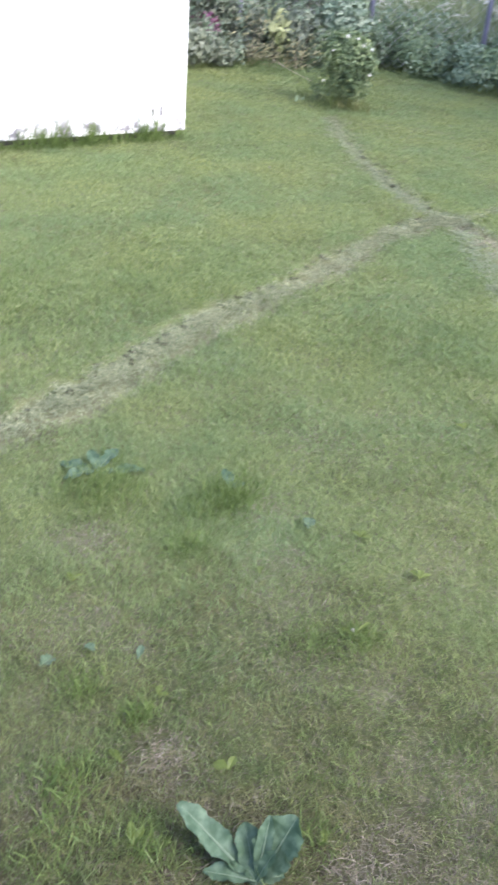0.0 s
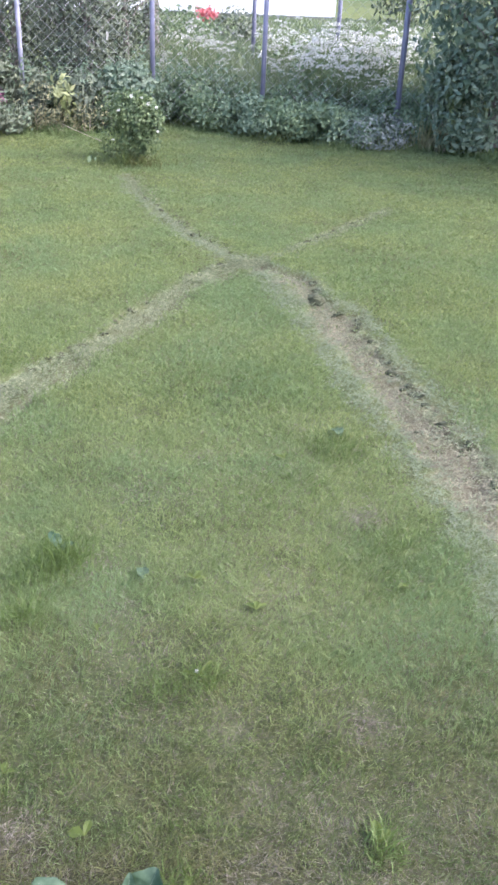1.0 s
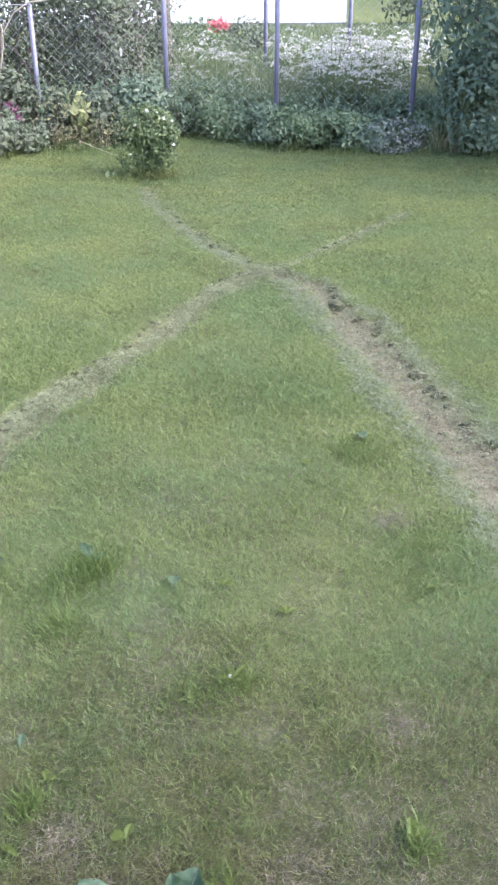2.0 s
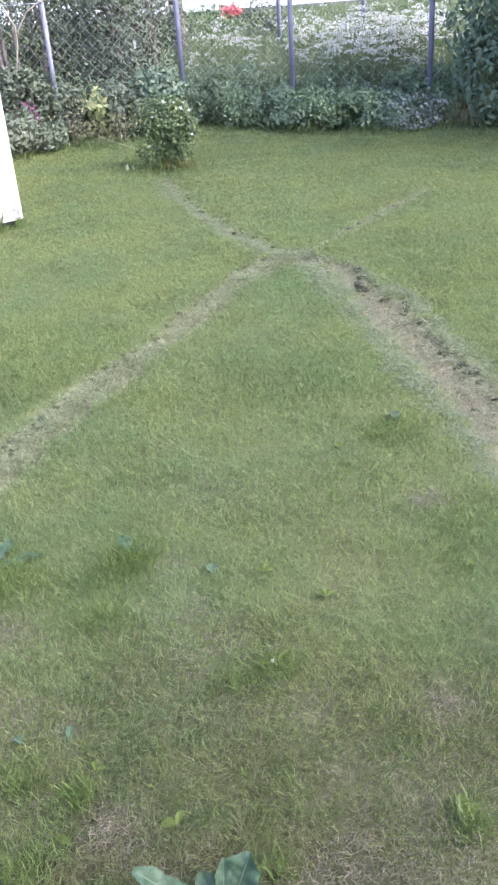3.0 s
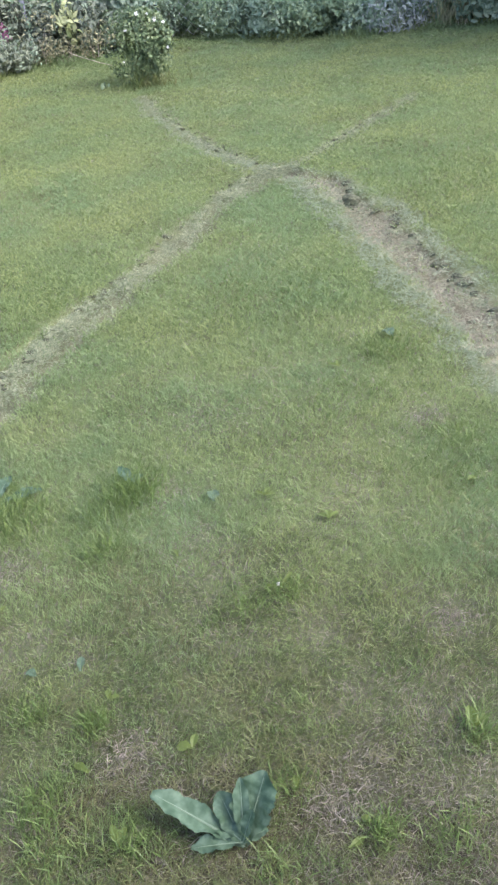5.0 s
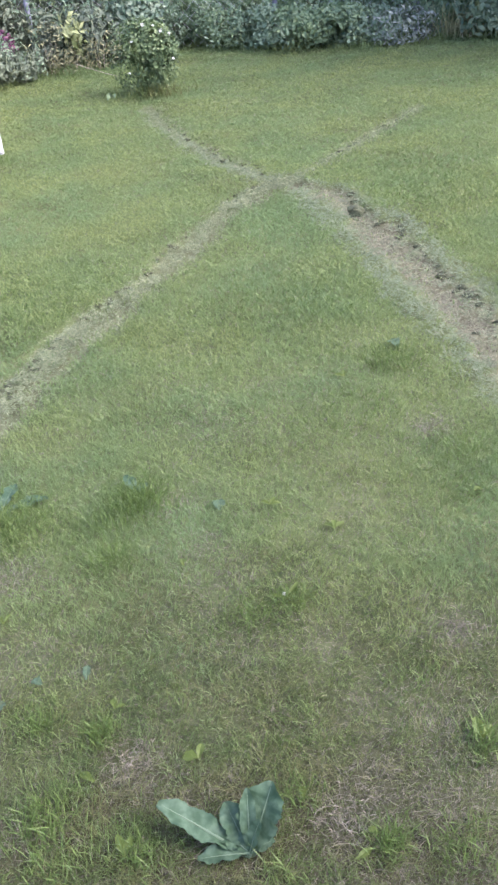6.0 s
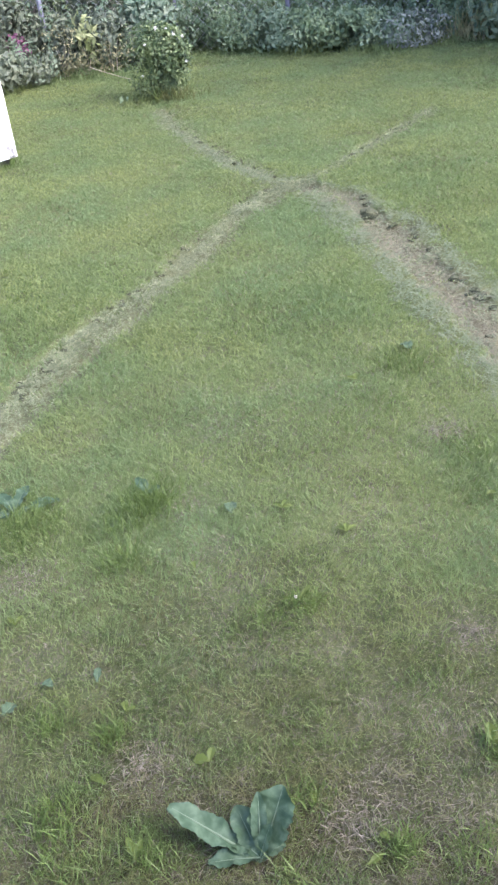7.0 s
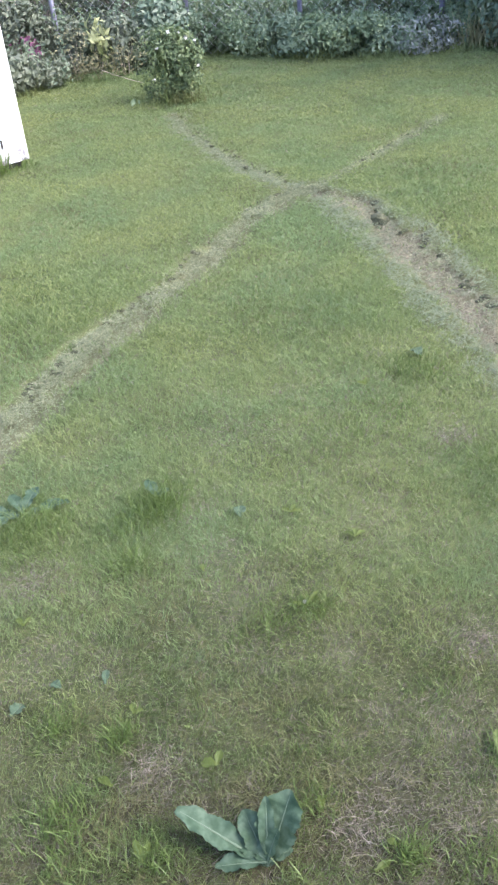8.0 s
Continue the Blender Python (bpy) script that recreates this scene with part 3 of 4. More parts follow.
bmesh.ops.create_cone(bm, cap_ends=True, segments=8, radius1=0.003, radius2=0.003, depth=2.4, matrix=Matrix.LocRotScale((-1.98, 0.02, 1.1), Euler((0, math.pi / 2, 0)), None))
part("top_wire", bm, WIRE, fence)
for k, (px, py, lean) in enumerate(((1.385, 11.5, 0.0), (2.34, 11.5, 0.0))):
    far_post = thing("stake", (px, py, 0), "thin dark violet fence stake standing in cow parsley", "stake", "stakes in the meadow")
    post("shaft", (px, py, 0), 1.7, 0.024, POST, far_post)

# a strip of white plastic caught on the netting
bm = bmesh.new()
box(bm, -0.009, 0.009, -0.002, 0.002, -0.03, 0.03, 0.001)
box(bm, -0.016, 0.0, -0.004, 0.001, 0.012, 0.04, 0.001)
ribbon = part("plastic_strip", bm, STONE, None, "small torn white plastic strip caught on fence")
tagged(ribbon, category="litter")
ribbon.location, ribbon.rotation_euler = (-0.03, 8.895, 0.72), (0.05, 0.15, 0.1)


# ---- shrubs and undergrowth ----
def stems(n, radius, high, thick, sides=5, arch=0.35):
    out = []
    for _ in range(n):
        a, r = rng.uniform(0, 2 * np.pi), radius * rng.uniform(0.3, 1.0)
        t = np.linspace(0, 1, 6)[:, None]
        base = np.array([np.cos(a) * r * 0.3, np.sin(a) * r * 0.3, -0.03])
        top = np.array([np.cos(a) * r, np.sin(a) * r, high * rng.uniform(0.7, 1.0)])
        mid = (base + top) / 2 + np.array([-np.cos(a), -np.sin(a), 1]) * arch * radius * 0.5
        p = (1 - t) ** 2 * base + 2 * t * (1 - t) * mid + t**2 * top
        out.append(tube(p, np.linspace(thick, thick * 0.35, 6), sides))
    return joined(out)


def crown(n, rx, ry, z0, z1, size, aspect=0.5, clumps=14, tight=0.3, droop=0.5):
    """Leaves in clumps, denser towards the outside, within an uneven egg."""
    c = unit(rng.normal(0, 1, (clumps, 3))) * rng.uniform(0.45, 0.95, (clumps, 1)) ** 0.6
    which = rng.integers(0, clumps, n)
    p = c[which] + rng.normal(0, tight, (n, 3)) * rng.uniform(0.6, 1.2, (clumps, 1))[which]
    far = np.linalg.norm(p, axis=1, keepdims=True)
    p = np.where(far > 1.12, p / far * rng.uniform(0.8, 1.12, (n, 1)), p)
    face = unit(p * [1, 1, 0.8] + [0, -0.2, 0.5])
    at = p * [rx, ry, (z1 - z0) / 2] + [0, 0, (z0 + z1) / 2]
    at[:, 2] = np.maximum(at[:, 2], 0.02)
    return leaves(at, face, size, aspect, 0.18, droop)


def shrub(name, place, label, category, rx, ry, z1, n, size, mat, aspect=0.5, n_stems=7, thick=0.008, z0=0.0, group="", clumps=14, tight=0.3, stem_mat=None):
    ob = thing(name, place, label, category, group)
    v, f = stems(n_stems, min(rx, ry), z1 * 0.85, thick)
    raw("branchwork", v, f, stem_mat or STEM, ob)
    v, f = crown(n, rx, ry, z0, z1, size, aspect, clumps, tight)
    raw("leaves", v, f, mat, ob)
    return ob


# rose bush standing free in the lawn, with a few white flowers
rose = shrub("rose_bush", (0.24, 7.36, 0), "leafy green rose bush with few white blooms on lawn", "bush", 0.24, 0.2, 0.5, 3300, 0.033, ROSE, 0.55, 16, 0.005, 0.02, clumps=16, tight=0.3)
for bx, by, bz in ((0.21, -0.12, 0.42), (0.22, -0.16, 0.26), (-0.06, -0.16, 0.4), (0.1, -0.1, 0.48), (-0.1, -0.19, 0.2), (0.15, -0.14, 0.45), (0.03, -0.12, 0.49)):
    c = np.array([[bx, by, bz]]) + rng.normal(0, 0.005, (9, 3))
    v, f = leaves(c, np.tile([0.1, -0.8, 0.6], (9, 1)), 0.013, 0.8)
    raw("flower", v, f, PETAL, rose, "white rose bloom")
shoots = []
for _ in range(34):
    a, lift = rng.uniform(0, 2 * np.pi), rng.uniform(0.3, 1.0)
    root = np.array([np.cos(a) * 0.17, np.sin(a) * 0.15, 0.12 + 0.28 * lift])
    run = np.array([np.cos(a) * (1.1 - lift), np.sin(a) * (1.1 - lift), 0.3 + 0.7 * lift]) * rng.uniform(0.1, 0.19)
    shoots.append(leaves(root + np.linspace(0.2, 1, 9)[:, None] * run + rng.normal(0, 0.012, (9, 3)), np.tile([np.cos(a), np.sin(a) - 0.4, 0.8], (9, 1)), 0.027, 0.5))
v, f = joined(shoots)
tagged(raw("shoot_growth", v, f, ROSE, rose), kind="stuff")
v, f = blades(rng.normal(0, 1, (200, 2)) * [0.13, 0.07] + [0.06, -0.15], rng.uniform(0.04, 0.14, 200), 0.006, rng.uniform(0.2, 0.9, 200))
tagged(raw("grass_tuft", v, f, DARK_GRASS, rose, "uncut grass round its foot"), kind="stuff")
v, f = leaves(np.array([[-0.27, -0.12, 0.06], [-0.24, -0.13, 0.05], [-0.29, -0.1, 0.04]]), np.tile([0, -0.5, 1.0], (3, 1)), 0.06, 0.5)
raw("low_shoot", v, f, HEDGE, rose, "pale low shoot")

# yellow-green plant and withered stalks by the netting
yellow = thing("yellow_plant", (-0.35, 8.5, 0), "tall yellow-green broad-leaved weed before the fence", "plant")
v, f = stems(3, 0.06, 0.45, 0.008)
raw("stalk_cluster", v, f, STEM, yellow)
for hx, hz, n, size in ((-0.04, 0.43, 14, 0.075), (-0.02, 0.37, 18, 0.085), (-0.06, 0.31, 18, 0.085), (0.04, 0.29, 22, 0.09), (-0.02, 0.22, 20, 0.085), (0.03, 0.16, 16, 0.08)):
    a = rng.uniform(0, 2 * np.pi, n)
    reach = rng.uniform(0.01, 0.085, n)
    at = np.column_stack([hx + np.cos(a) * reach, np.sin(a) * reach - 0.03, hz + rng.normal(0, 0.03, n)])
    v, f = leaves(at, np.column_stack([np.cos(a) * 0.8, np.sin(a) * 0.8 - 0.6, 0.8 + 0 * a]), size, 0.36, 0.2, 0.9)
    raw("leaf_whorl", v, f, YELLOW, yellow)
withered = []
for px, py, z1 in ((-0.6, 8.5, 0.38), (-0.2, 8.5, 0.34), (-0.4, 8.44, 0.2)):
    withered.append(shrub("withered_weed", (px, py, 0), "withered tan weed stalks beside the fence", "weed", 0.21, 0.12, z1, 340, 0.034, TAN, 0.4, 5, 0.0025, 0.0, "withered weeds", 10, 0.35, TWIG))

# undergrowth along the foot of the fence
UNDER = [
    (-1.75, 8.35, 0.4, 0.3, 0.5, THICKET), (-1.2, 8.35, 0.36, 0.26, 0.38, THICKET), (-0.88, 8.5, 0.24, 0.2, 0.32, THICKET),
    (-0.62, 8.74, 0.22, 0.12, 0.4, THICKET), (-0.36, 8.76, 0.22, 0.12, 0.46, THICKET), (-0.15, 8.8, 0.28, 0.22, 0.48, THICKET), (0.12, 8.95, 0.28, 0.25, 0.54, BIGLEAF), (0.42, 9.2, 0.26, 0.22, 0.44, HEDGE), (0.68, 9.3, 0.28, 0.24, 0.38, HEDGE),
    (0.9, 9.0, 0.28, 0.26, 0.34, HEDGE), (1.2, 8.8, 0.28, 0.28, 0.34, HEDGE), (1.5, 8.62, 0.3, 0.3, 0.33, HEDGE), (1.8, 8.5, 0.3, 0.3, 0.31, HEDGE),
    (2.08, 8.5, 0.26, 0.28, 0.27, HEDGE), (2.65, 8.55, 0.26, 0.26, 0.34, HEDGE), (-1.1, 8.78, 0.3, 0.16, 0.56, THICKET),
    (0.8, 9.5, 0.3, 0.25, 0.4, HEDGE), (1.25, 9.35, 0.32, 0.25, 0.36, HEDGE), (1.65, 9.25, 0.3, 0.25, 0.33, HEDGE), (2.05, 9.2, 0.3, 0.25, 0.33, HEDGE), (2.45, 9.15, 0.32, 0.25, 0.33, HEDGE), (2.8, 9.1, 0.3, 0.25, 0.36, HEDGE),
]
NETTLE = foliage("nettle_leaf", (0.07, 0.115, 0.075), (0.14, 0.195, 0.13), (0.25, 0.315, 0.22), 0.55, 0.3, 3.0, 0.35)
for k, (px, py, rx, ry, z1, mat) in enumerate(UNDER):
    mat = NETTLE if k % 3 == 1 and k > 6 else mat
    z1 *= rng.uniform(0.85, 1.12)
    py -= 0.16 if k not in (3, 4, 15) else 0.0
    bush = shrub("undergrowth_bush", (px, py, 0), "dark green nettle and bramble undergrowth along the fence", "undergrowth", rx, ry, z1, int(9500 * rx * (0.4 + z1)), rng.choice([0.034, 0.042, 0.05] if px > 0.3 else [0.046, 0.058]), mat, rng.uniform(0.4, 0.6), 9, 0.005, 0.0, "undergrowth along the fence", 10, 0.42)
    shoots = []
    for _ in range(16):
        sx, sy, top = rng.uniform(-rx, rx), rng.uniform(-ry, ry), z1 * rng.uniform(0.7, 1.3)
        t = np.linspace(0.25, 1, 9).repeat(2)
        a = np.tile([0.0, np.pi], 9) + np.linspace(0, 12, 18)
        at = np.column_stack([sx + np.cos(a) * 0.03 * (1.4 - t), sy + np.sin(a) * 0.03 * (1.4 - t), t * top])
        shoots.append(leaves(at, np.column_stack([np.cos(a) * 0.6, np.sin(a) * 0.6 - 0.4, 0 * a + 0.8]), 0.045, 0.38))
    sv, sf = joined(shoots)
    tagged(raw("nettle_growth", sv, sf, NETTLE, bush), kind="stuff")
q = np.stack([rng.uniform(0.3, 2.1, 1800), rng.normal(0.25, 0.12, 1800)], -1)
q[:, 1] += hedge_foot(q[:, 0])
v, f = blades(q, rng.uniform(0.1, 0.36, len(q)), 0.005, rng.uniform(0.1, 0.8, len(q)))
tagged(raw("hedge_grass", v, f, NETTLE, None, "tall uncut grass growing through the undergrowth"), category="grass", kind="stuff")
shrub("purple_bush", (-1.02, 8.62, 0), "small purple-leaved shrub among the undergrowth", "shrub", 0.13, 0.12, 0.36, 190, 0.05, PURPLE, 0.55, 5, 0.005, 0.12)
shrub("silver_bush", (2.27, 8.13, 0), "pale silver-leaved low shrub under a fence post", "shrub", 0.31, 0.15, 0.27, 760, 0.045, SILVER, 0.35, 8, 0.004, 0.0, clumps=12, tight=0.45)
dry_right = thing("dry_grass_tuft", (2.72, 8.12, 0), "tuft of tall dry yellowish grass by the hedge", "grass tuft")
v, f = blades(rng.normal(0, 1, (220, 2)) * [0.09, 0.05], rng.uniform(0.1, 0.34, 220), 0.008, rng.uniform(0.1, 0.6, 220))
raw("grass_leaves", v, f, TAN, dry_right)
twigs = [tube(np.column_stack([np.linspace(x, x + d, 5), np.linspace(0, -0.04, 5), np.linspace(h, 0.0, 5)]), 0.0045, 5) for x, d, h in ((-0.03, 0.07, 0.3), (0.06, 0.05, 0.24), (0.12, -0.03, 0.3))]
v, f = joined(twigs)
raw("dead_stalks", v, f, TWIG, dry_right, "bare straw-coloured stalks")


# ---- trees ----
def tree(name, place, label, high, spread_r, z_low, n, size, mat, trunk=0.06, limbs=7, group="", aspect=0.5, clumps=40, tight=0.2, lean=(0, 0)):
    ob = thing(name, place, label, "tree", group)
    t = np.linspace(0, 1, 8)
    pts = np.column_stack([lean[0] * t + 0.04 * np.sin(t * 5 + place[0]), lean[1] * t + 0.04 * np.cos(t * 4), -0.1 + (high * 0.85 + 0.1) * t])
    v, f = tube(pts, np.linspace(trunk, trunk * 0.25, 8), 9)
    raw("trunk", v, f, BARK, ob, "", True)
    for k in range(limbs):
        h = 0.25 + 0.6 * k / limbs
        a = rng.uniform(0, 2 * np.pi)
        start = np.array([np.interp(h, t, pts[:, q]) for q in range(3)])
        s = np.linspace(0, 1, 6)[:, None]
        end = np.array([np.cos(a), np.sin(a), 0.6]) * spread_r * rng.uniform(0.6, 0.95)
        p = start + end * s + np.array([0, 0, 0.15]) * np.sin(s * 3)
        v, f = tube(p, np.linspace(trunk * 0.4, trunk * 0.1, 6), 6)
        raw("limb", v, f, BARK, ob)
    v, f = crown(n, spread_r, spread_r, z_low, high, size, aspect, clumps, tight)
    v[:, :2] += np.array(lean) * 0.6
    raw("crown", v, f, mat, ob)
    return ob


# the dark leafy tree at the end of the hedge, leaves down to the lawn
tree("broadleaf_tree", (3.35, 8.4, 0), "dark large-leaved tree, foliage hanging down to lawn", 3.4, 0.85, 0.0, 11000, 0.082, BIGLEAF, 0.07, 9, "hedge trees", 0.45, 60, 0.2)
tree("broadleaf_tree", (4.5, 7.5, 0), "dark large-leaved tree beside the lawn's edge", 3.9, 1.2, 0.0, 7000, 0.12, BIGLEAF, 0.08, 8, "hedge trees", 0.5, 50, 0.22)
shrub("broadleaf_shrub", (2.98, 8.08, 0), "dark large-leaved shrub at the lawn's edge", "shrub", 0.36, 0.3, 0.8, 1700, 0.066, BIGLEAF, 0.45, 8, 0.008, 0.0, clumps=18)
# thicket behind the netting
for px, py, hi, r, lo, n in ((-3.3, 10.2, 3.6, 0.9, 0.3, 2500), (-2.3, 10.4, 3.8, 0.8, 0.7, 2200), (-0.6, 10.1, 3.0, 0.75, 0.0, 5500), (0.0, 10.2, 2.4, 0.5, 0.0, 4500), (-1.35, 11.2, 3.4, 0.9, 0.0, 4500), (-0.3, 9.6, 1.5, 0.42, 0.0, 3000), (-1.0, 9.7, 1.7, 0.45, 0.0, 3000), (-1.9, 9.6, 1.6, 0.5, 0.0, 2500)):
    tree("thicket_tree", (px, py, 0), "dark scrubby small-leaved tree behind the netting", hi, r, lo, int(1.7 * n), 0.047, THICKET, 0.04, 6, "thicket behind the fence", 0.5, 46, 0.22)
tree("garden_tree", (0.2, 11.6, 0), "taller scrub tree with dark trunk behind fence", 4.2, 1.1, 1.1, 2600, 0.07, THICKET, 0.1, 8, "", 0.5, 40, 0.2)
# bare grey poles of an elder by the shed
elder = thing("elder_bush", (-1.3, 9.35, 0), "bare grey upright elder stems behind the netting", "bush")
for k, (dx, dy, top_x, r) in enumerate(((-0.06, 0, 0.02, 0.024), (0.0, 0.05, 0.06, 0.028), (0.13, 0.02, 0.2, 0.016), (-0.2, 0.1, -0.2, 0.02))):
    s = np.linspace(0, 1, 8)
    v, f = tube(np.column_stack([dx + (top_x - dx) * s + 0.02 * np.sin(s * 7 + k), dy + 0.03 * np.sin(s * 5), -0.05 + 2.2 * s]), np.linspace(r, r * 0.6, 8), 8)
    raw("stem", v, f, BARK, elder, "", True)
v, f = joined([tube(np.array([(0.13, -0.1, 0.5), (0.19, -0.12, 0.75), (0.2, -0.12, 0.9), (0.1, -0.1, 1.1)]), 0.008, 6), tube(np.array([(0.2, -0.12, 0.85), (0.32, -0.13, 1.02), (0.45, -0.13, 1.1), (0.75, -0.1, 1.14)]), 0.007, 6), tube(np.array([(-0.02, -0.12, 0.25), (0.05, -0.14, 0.42), (0.03, -0.14, 0.6)]), 0.009, 6)])
raw("forked_branch", v, f, TWIG, elder, "pale forked branch")


# ---- the meadow behind the fence ----
p = scatter(52000, -3.5, 8.0, 9.0, 21.3)
p = p[(p[:, 0] > 0.2 - (p[:, 1] - 9) * 0.25) & (p[:, 0] < 3.2 + (p[:, 1] - 9) * 0.4)]
far = np.clip((p[:, 1] - 9) / 6, 0, 1)
v, f = blades(p, (0.34 - 0.24 * far) * rng.uniform(0.5, 1.2, len(p)), 0.008 + 0.014 * far, rng.uniform(0.1, 0.8, len(p)))
q = np.stack([rng.uniform(0.1, 3.6, 30000), rng.uniform(9.1, 12.5, 30000)], -1)
v, f = joined([(v, f), blades(q, rng.uniform(0.25, 0.52, len(q)), 0.009, rng.uniform(0.1, 0.7, len(q)))])
MEADOW = foliage("meadow_grass", (0.11, 0.15, 0.085), (0.165, 0.205, 0.12), (0.23, 0.265, 0.165), 0.55, 0.3, 0.7, 0.5)
tagged(raw("meadow_grass", v, f, MEADOW, None, "long pale green meadow grass behind the fence"), category="grass", kind="stuff")


def parsley(high, n_umbels):
    ob = thing("cow_parsley", (0, 0, 0), "white flowering cow parsley in the meadow grass", "wildflower", "cow parsley")
    out, heads, greens = [], [], []
    for _ in range(n_umbels):
        a, r, h = rng.uniform(0, 2 * np.pi), rng.uniform(0.02, 0.17), high * rng.uniform(0.72, 1.0)
        top = np.array([np.cos(a) * r, np.sin(a) * r, h])
        s = np.linspace(0, 1, 5)[:, None]
        out.append(tube(s * top * [1, 1, 1] + np.array([0, 0, 0.06]) * np.sin(s * np.pi), np.linspace(0.004, 0.0015, 5), 4))
        heads.append(top)
        greens.append(top * [0.6, 0.6, rng.uniform(0.2, 0.7)])
    v, f = joined(out)
    raw("stalk_cluster", v, f, STEM, ob)
    g = np.repeat(np.array(greens), 6, 0) + rng.normal(0, 0.05, (6 * n_umbels, 3))
    g[:, 2] = np.maximum(g[:, 2], 0.03)
    v, f = leaves(g, np.tile([0, -0.4, 1.0], (len(g), 1)), 0.075, 0.4)
    raw("leaves", v, f, HEDGE, ob)
    for top in heads:
        k = 12
        a, r = rng.uniform(0, 2 * np.pi, k), 0.038 * np.sqrt(rng.uniform(0, 1, k))
        c = top + np.column_stack([np.cos(a) * r, np.sin(a) * r, -13 * r**2])
        v, f = leaves(c, np.tile([0, -0.8, 0.6], (k, 1)), 0.02, 0.9, 0.05, 0.0)
        raw("umbel", v, f, PETAL, ob)
    return ob


kinds = [parsley(h, n) for h, n in ((0.72, 9), (0.62, 8), (0.8, 10), (0.55, 7))]
spots = []
while len(spots) < 180:
    x, y = rng.uniform(0.35, 3.2), rng.uniform(9.1, 11.6)
    dense = 1.0 if x > 1.35 + 0.1 * (y - 9.2) else 0.26
    if rng.uniform() < dense and x < 0.9 + (y - 6.6) * 0.62:
        spots.append((x, y))
for k, (x, y) in enumerate(spots):
    m = pose(x, y, 0, 0, 0, rng.uniform(0, 360)) @ Matrix.Scale(rng.uniform(0.68, 1.14), 4)
    if k < 4:
        kinds[k].matrix_basis = m
    else:
        copy_thing(kinds[k % 4], m)

# a dark low bush, a red-flowered plant and a pale building at the meadow's far edge
shrub("meadow_bush", (1.3, 14.0, 0), "dark dense bush standing in the meadow", "bush", 0.36, 0.3, 0.66, 900, 0.07, THICKET, 0.5, 8, 0.008)
shrub("meadow_bush", (0.55, 14.6, 0), "low green bush at the meadow's edge", "bush", 0.6, 0.3, 0.6, 900, 0.07, HEDGE, 0.5, 8, 0.008)
red = thing("red_flowers", (0.9, 14.0, 0), "bright red flowering plant far across the meadow", "flowers")
v, f = stems(9, 0.12, 0.56, 0.006)
raw("stalk_cluster", v, f, STEM, red)
v, f = leaves(rng.normal(0, 1, (150, 3)) * [0.07, 0.05, 0.03] + [0, 0, 0.57], np.tile([0, -0.6, 0.8], (150, 1)), 0.05, 0.8)
tagged(raw("petals", v, f, REDPETAL, red), kind="stuff")

house = thing("white_house", (-0.6, 21.5, 0), "long low white-rendered building across the meadow", "house")
bm = bmesh.new()
box(bm, -5.4, 4.3, 0.0, 5.0, -0.3, 2.6, 0.02)
part("wall", bm, RENDER, house)
bm = bmesh.new()
box(bm, -5.42, 4.33, -0.03, 0.02, -0.3, 0.06, 0.005)
part("plinth", bm, ROOF, house, "grey plinth")
bm = bmesh.new()
rv = [bm.verts.new(q) for q in ((-5.8, -0.5, 2.5), (4.7, -0.5, 2.5), (4.7, 5.5, 2.5), (-5.8, 5.5, 2.5), (-5.8, 2.5, 4.2), (4.7, 2.5, 4.2))]
for q in ((0, 1, 5, 4), (2, 3, 4, 5), (1, 2, 5), (3, 0, 4), (3, 2, 1, 0)):
    bm.faces.new([rv[i] for i in q])
part("roof", bm, ROOF, house)
for px, py in ((5.0, 21.0), (6.2, 21.5), (7.6, 21.0)):
    shrub("far_bush", (px, py, 0), "grey-green hedge bush beside the building", "bush", 0.75, 0.6, 2.2, 1200, 0.13, THICKET, 0.5, 8, 0.012, 0.0, "far hedge", 20)


# ---- broad-leaved weeds in the lawn ----
def blade_leaf(length, width, wave, curl, steps=12, seed=0.0):
    """One broad leaf along +x, arching, with a crimped edge and flesh raised between its side veins; corners and faces for blade and rib."""
    s = np.linspace(0, 1, steps)
    half = width / 2 * np.clip(0.22 + 1.7 * s, 0, 1) ** 1.3 * np.clip((1.0 - s) * 4.2 + 0.1, 0, 1) ** 0.7
    half[0] = 0.004
    bend = curl * s**2 * length
    across = np.array([-1, -0.78, -0.5, -0.22, 0, 0.22, 0.5, 0.78, 1.0])
    m, side, out = len(across), np.sign(across), np.abs(across)
    rows = []
    for i, q in enumerate(s):
        fold = 0.38 * half[i] * out * (1 + 0.25 * np.sin(4 * q + seed + side))
        crimp = wave * width * out**2 * (0.55 * np.sin(q * 15 + seed + 1.3 * side) + 0.3 * np.sin(q * 34 + 2 * seed - side))
        quilt = wave * width * 0.17 * np.sin(q * 52 - out * 9 + seed) * np.abs(np.sin(out * np.pi)) ** 0.7
        jag = 1 + out**3 * (0.05 * np.sin(q * 23 + seed + side) + 0.045 * np.sin(q * 71 + 3 * seed + 2 * side))
        rows.append(np.column_stack([q * length - 0.1 * out * half[i] * np.sin(q * 9 + seed), across * half[i] * jag, -bend[i] + fold + crimp + quilt]))
    v = np.concatenate(rows)
    f = [(i * m + j, i * m + j + 1, (i + 1) * m + j + 1, (i + 1) * m + j) for i in range(steps - 1) for j in range(m - 1)]
    rv, rf = tube(np.column_stack([s * length * 0.96, 0 * s, -bend + 0.0006]), np.linspace(0.0028, 0.0006, steps) * length / 0.15, 6)
    return (v, f), (rv, rf)


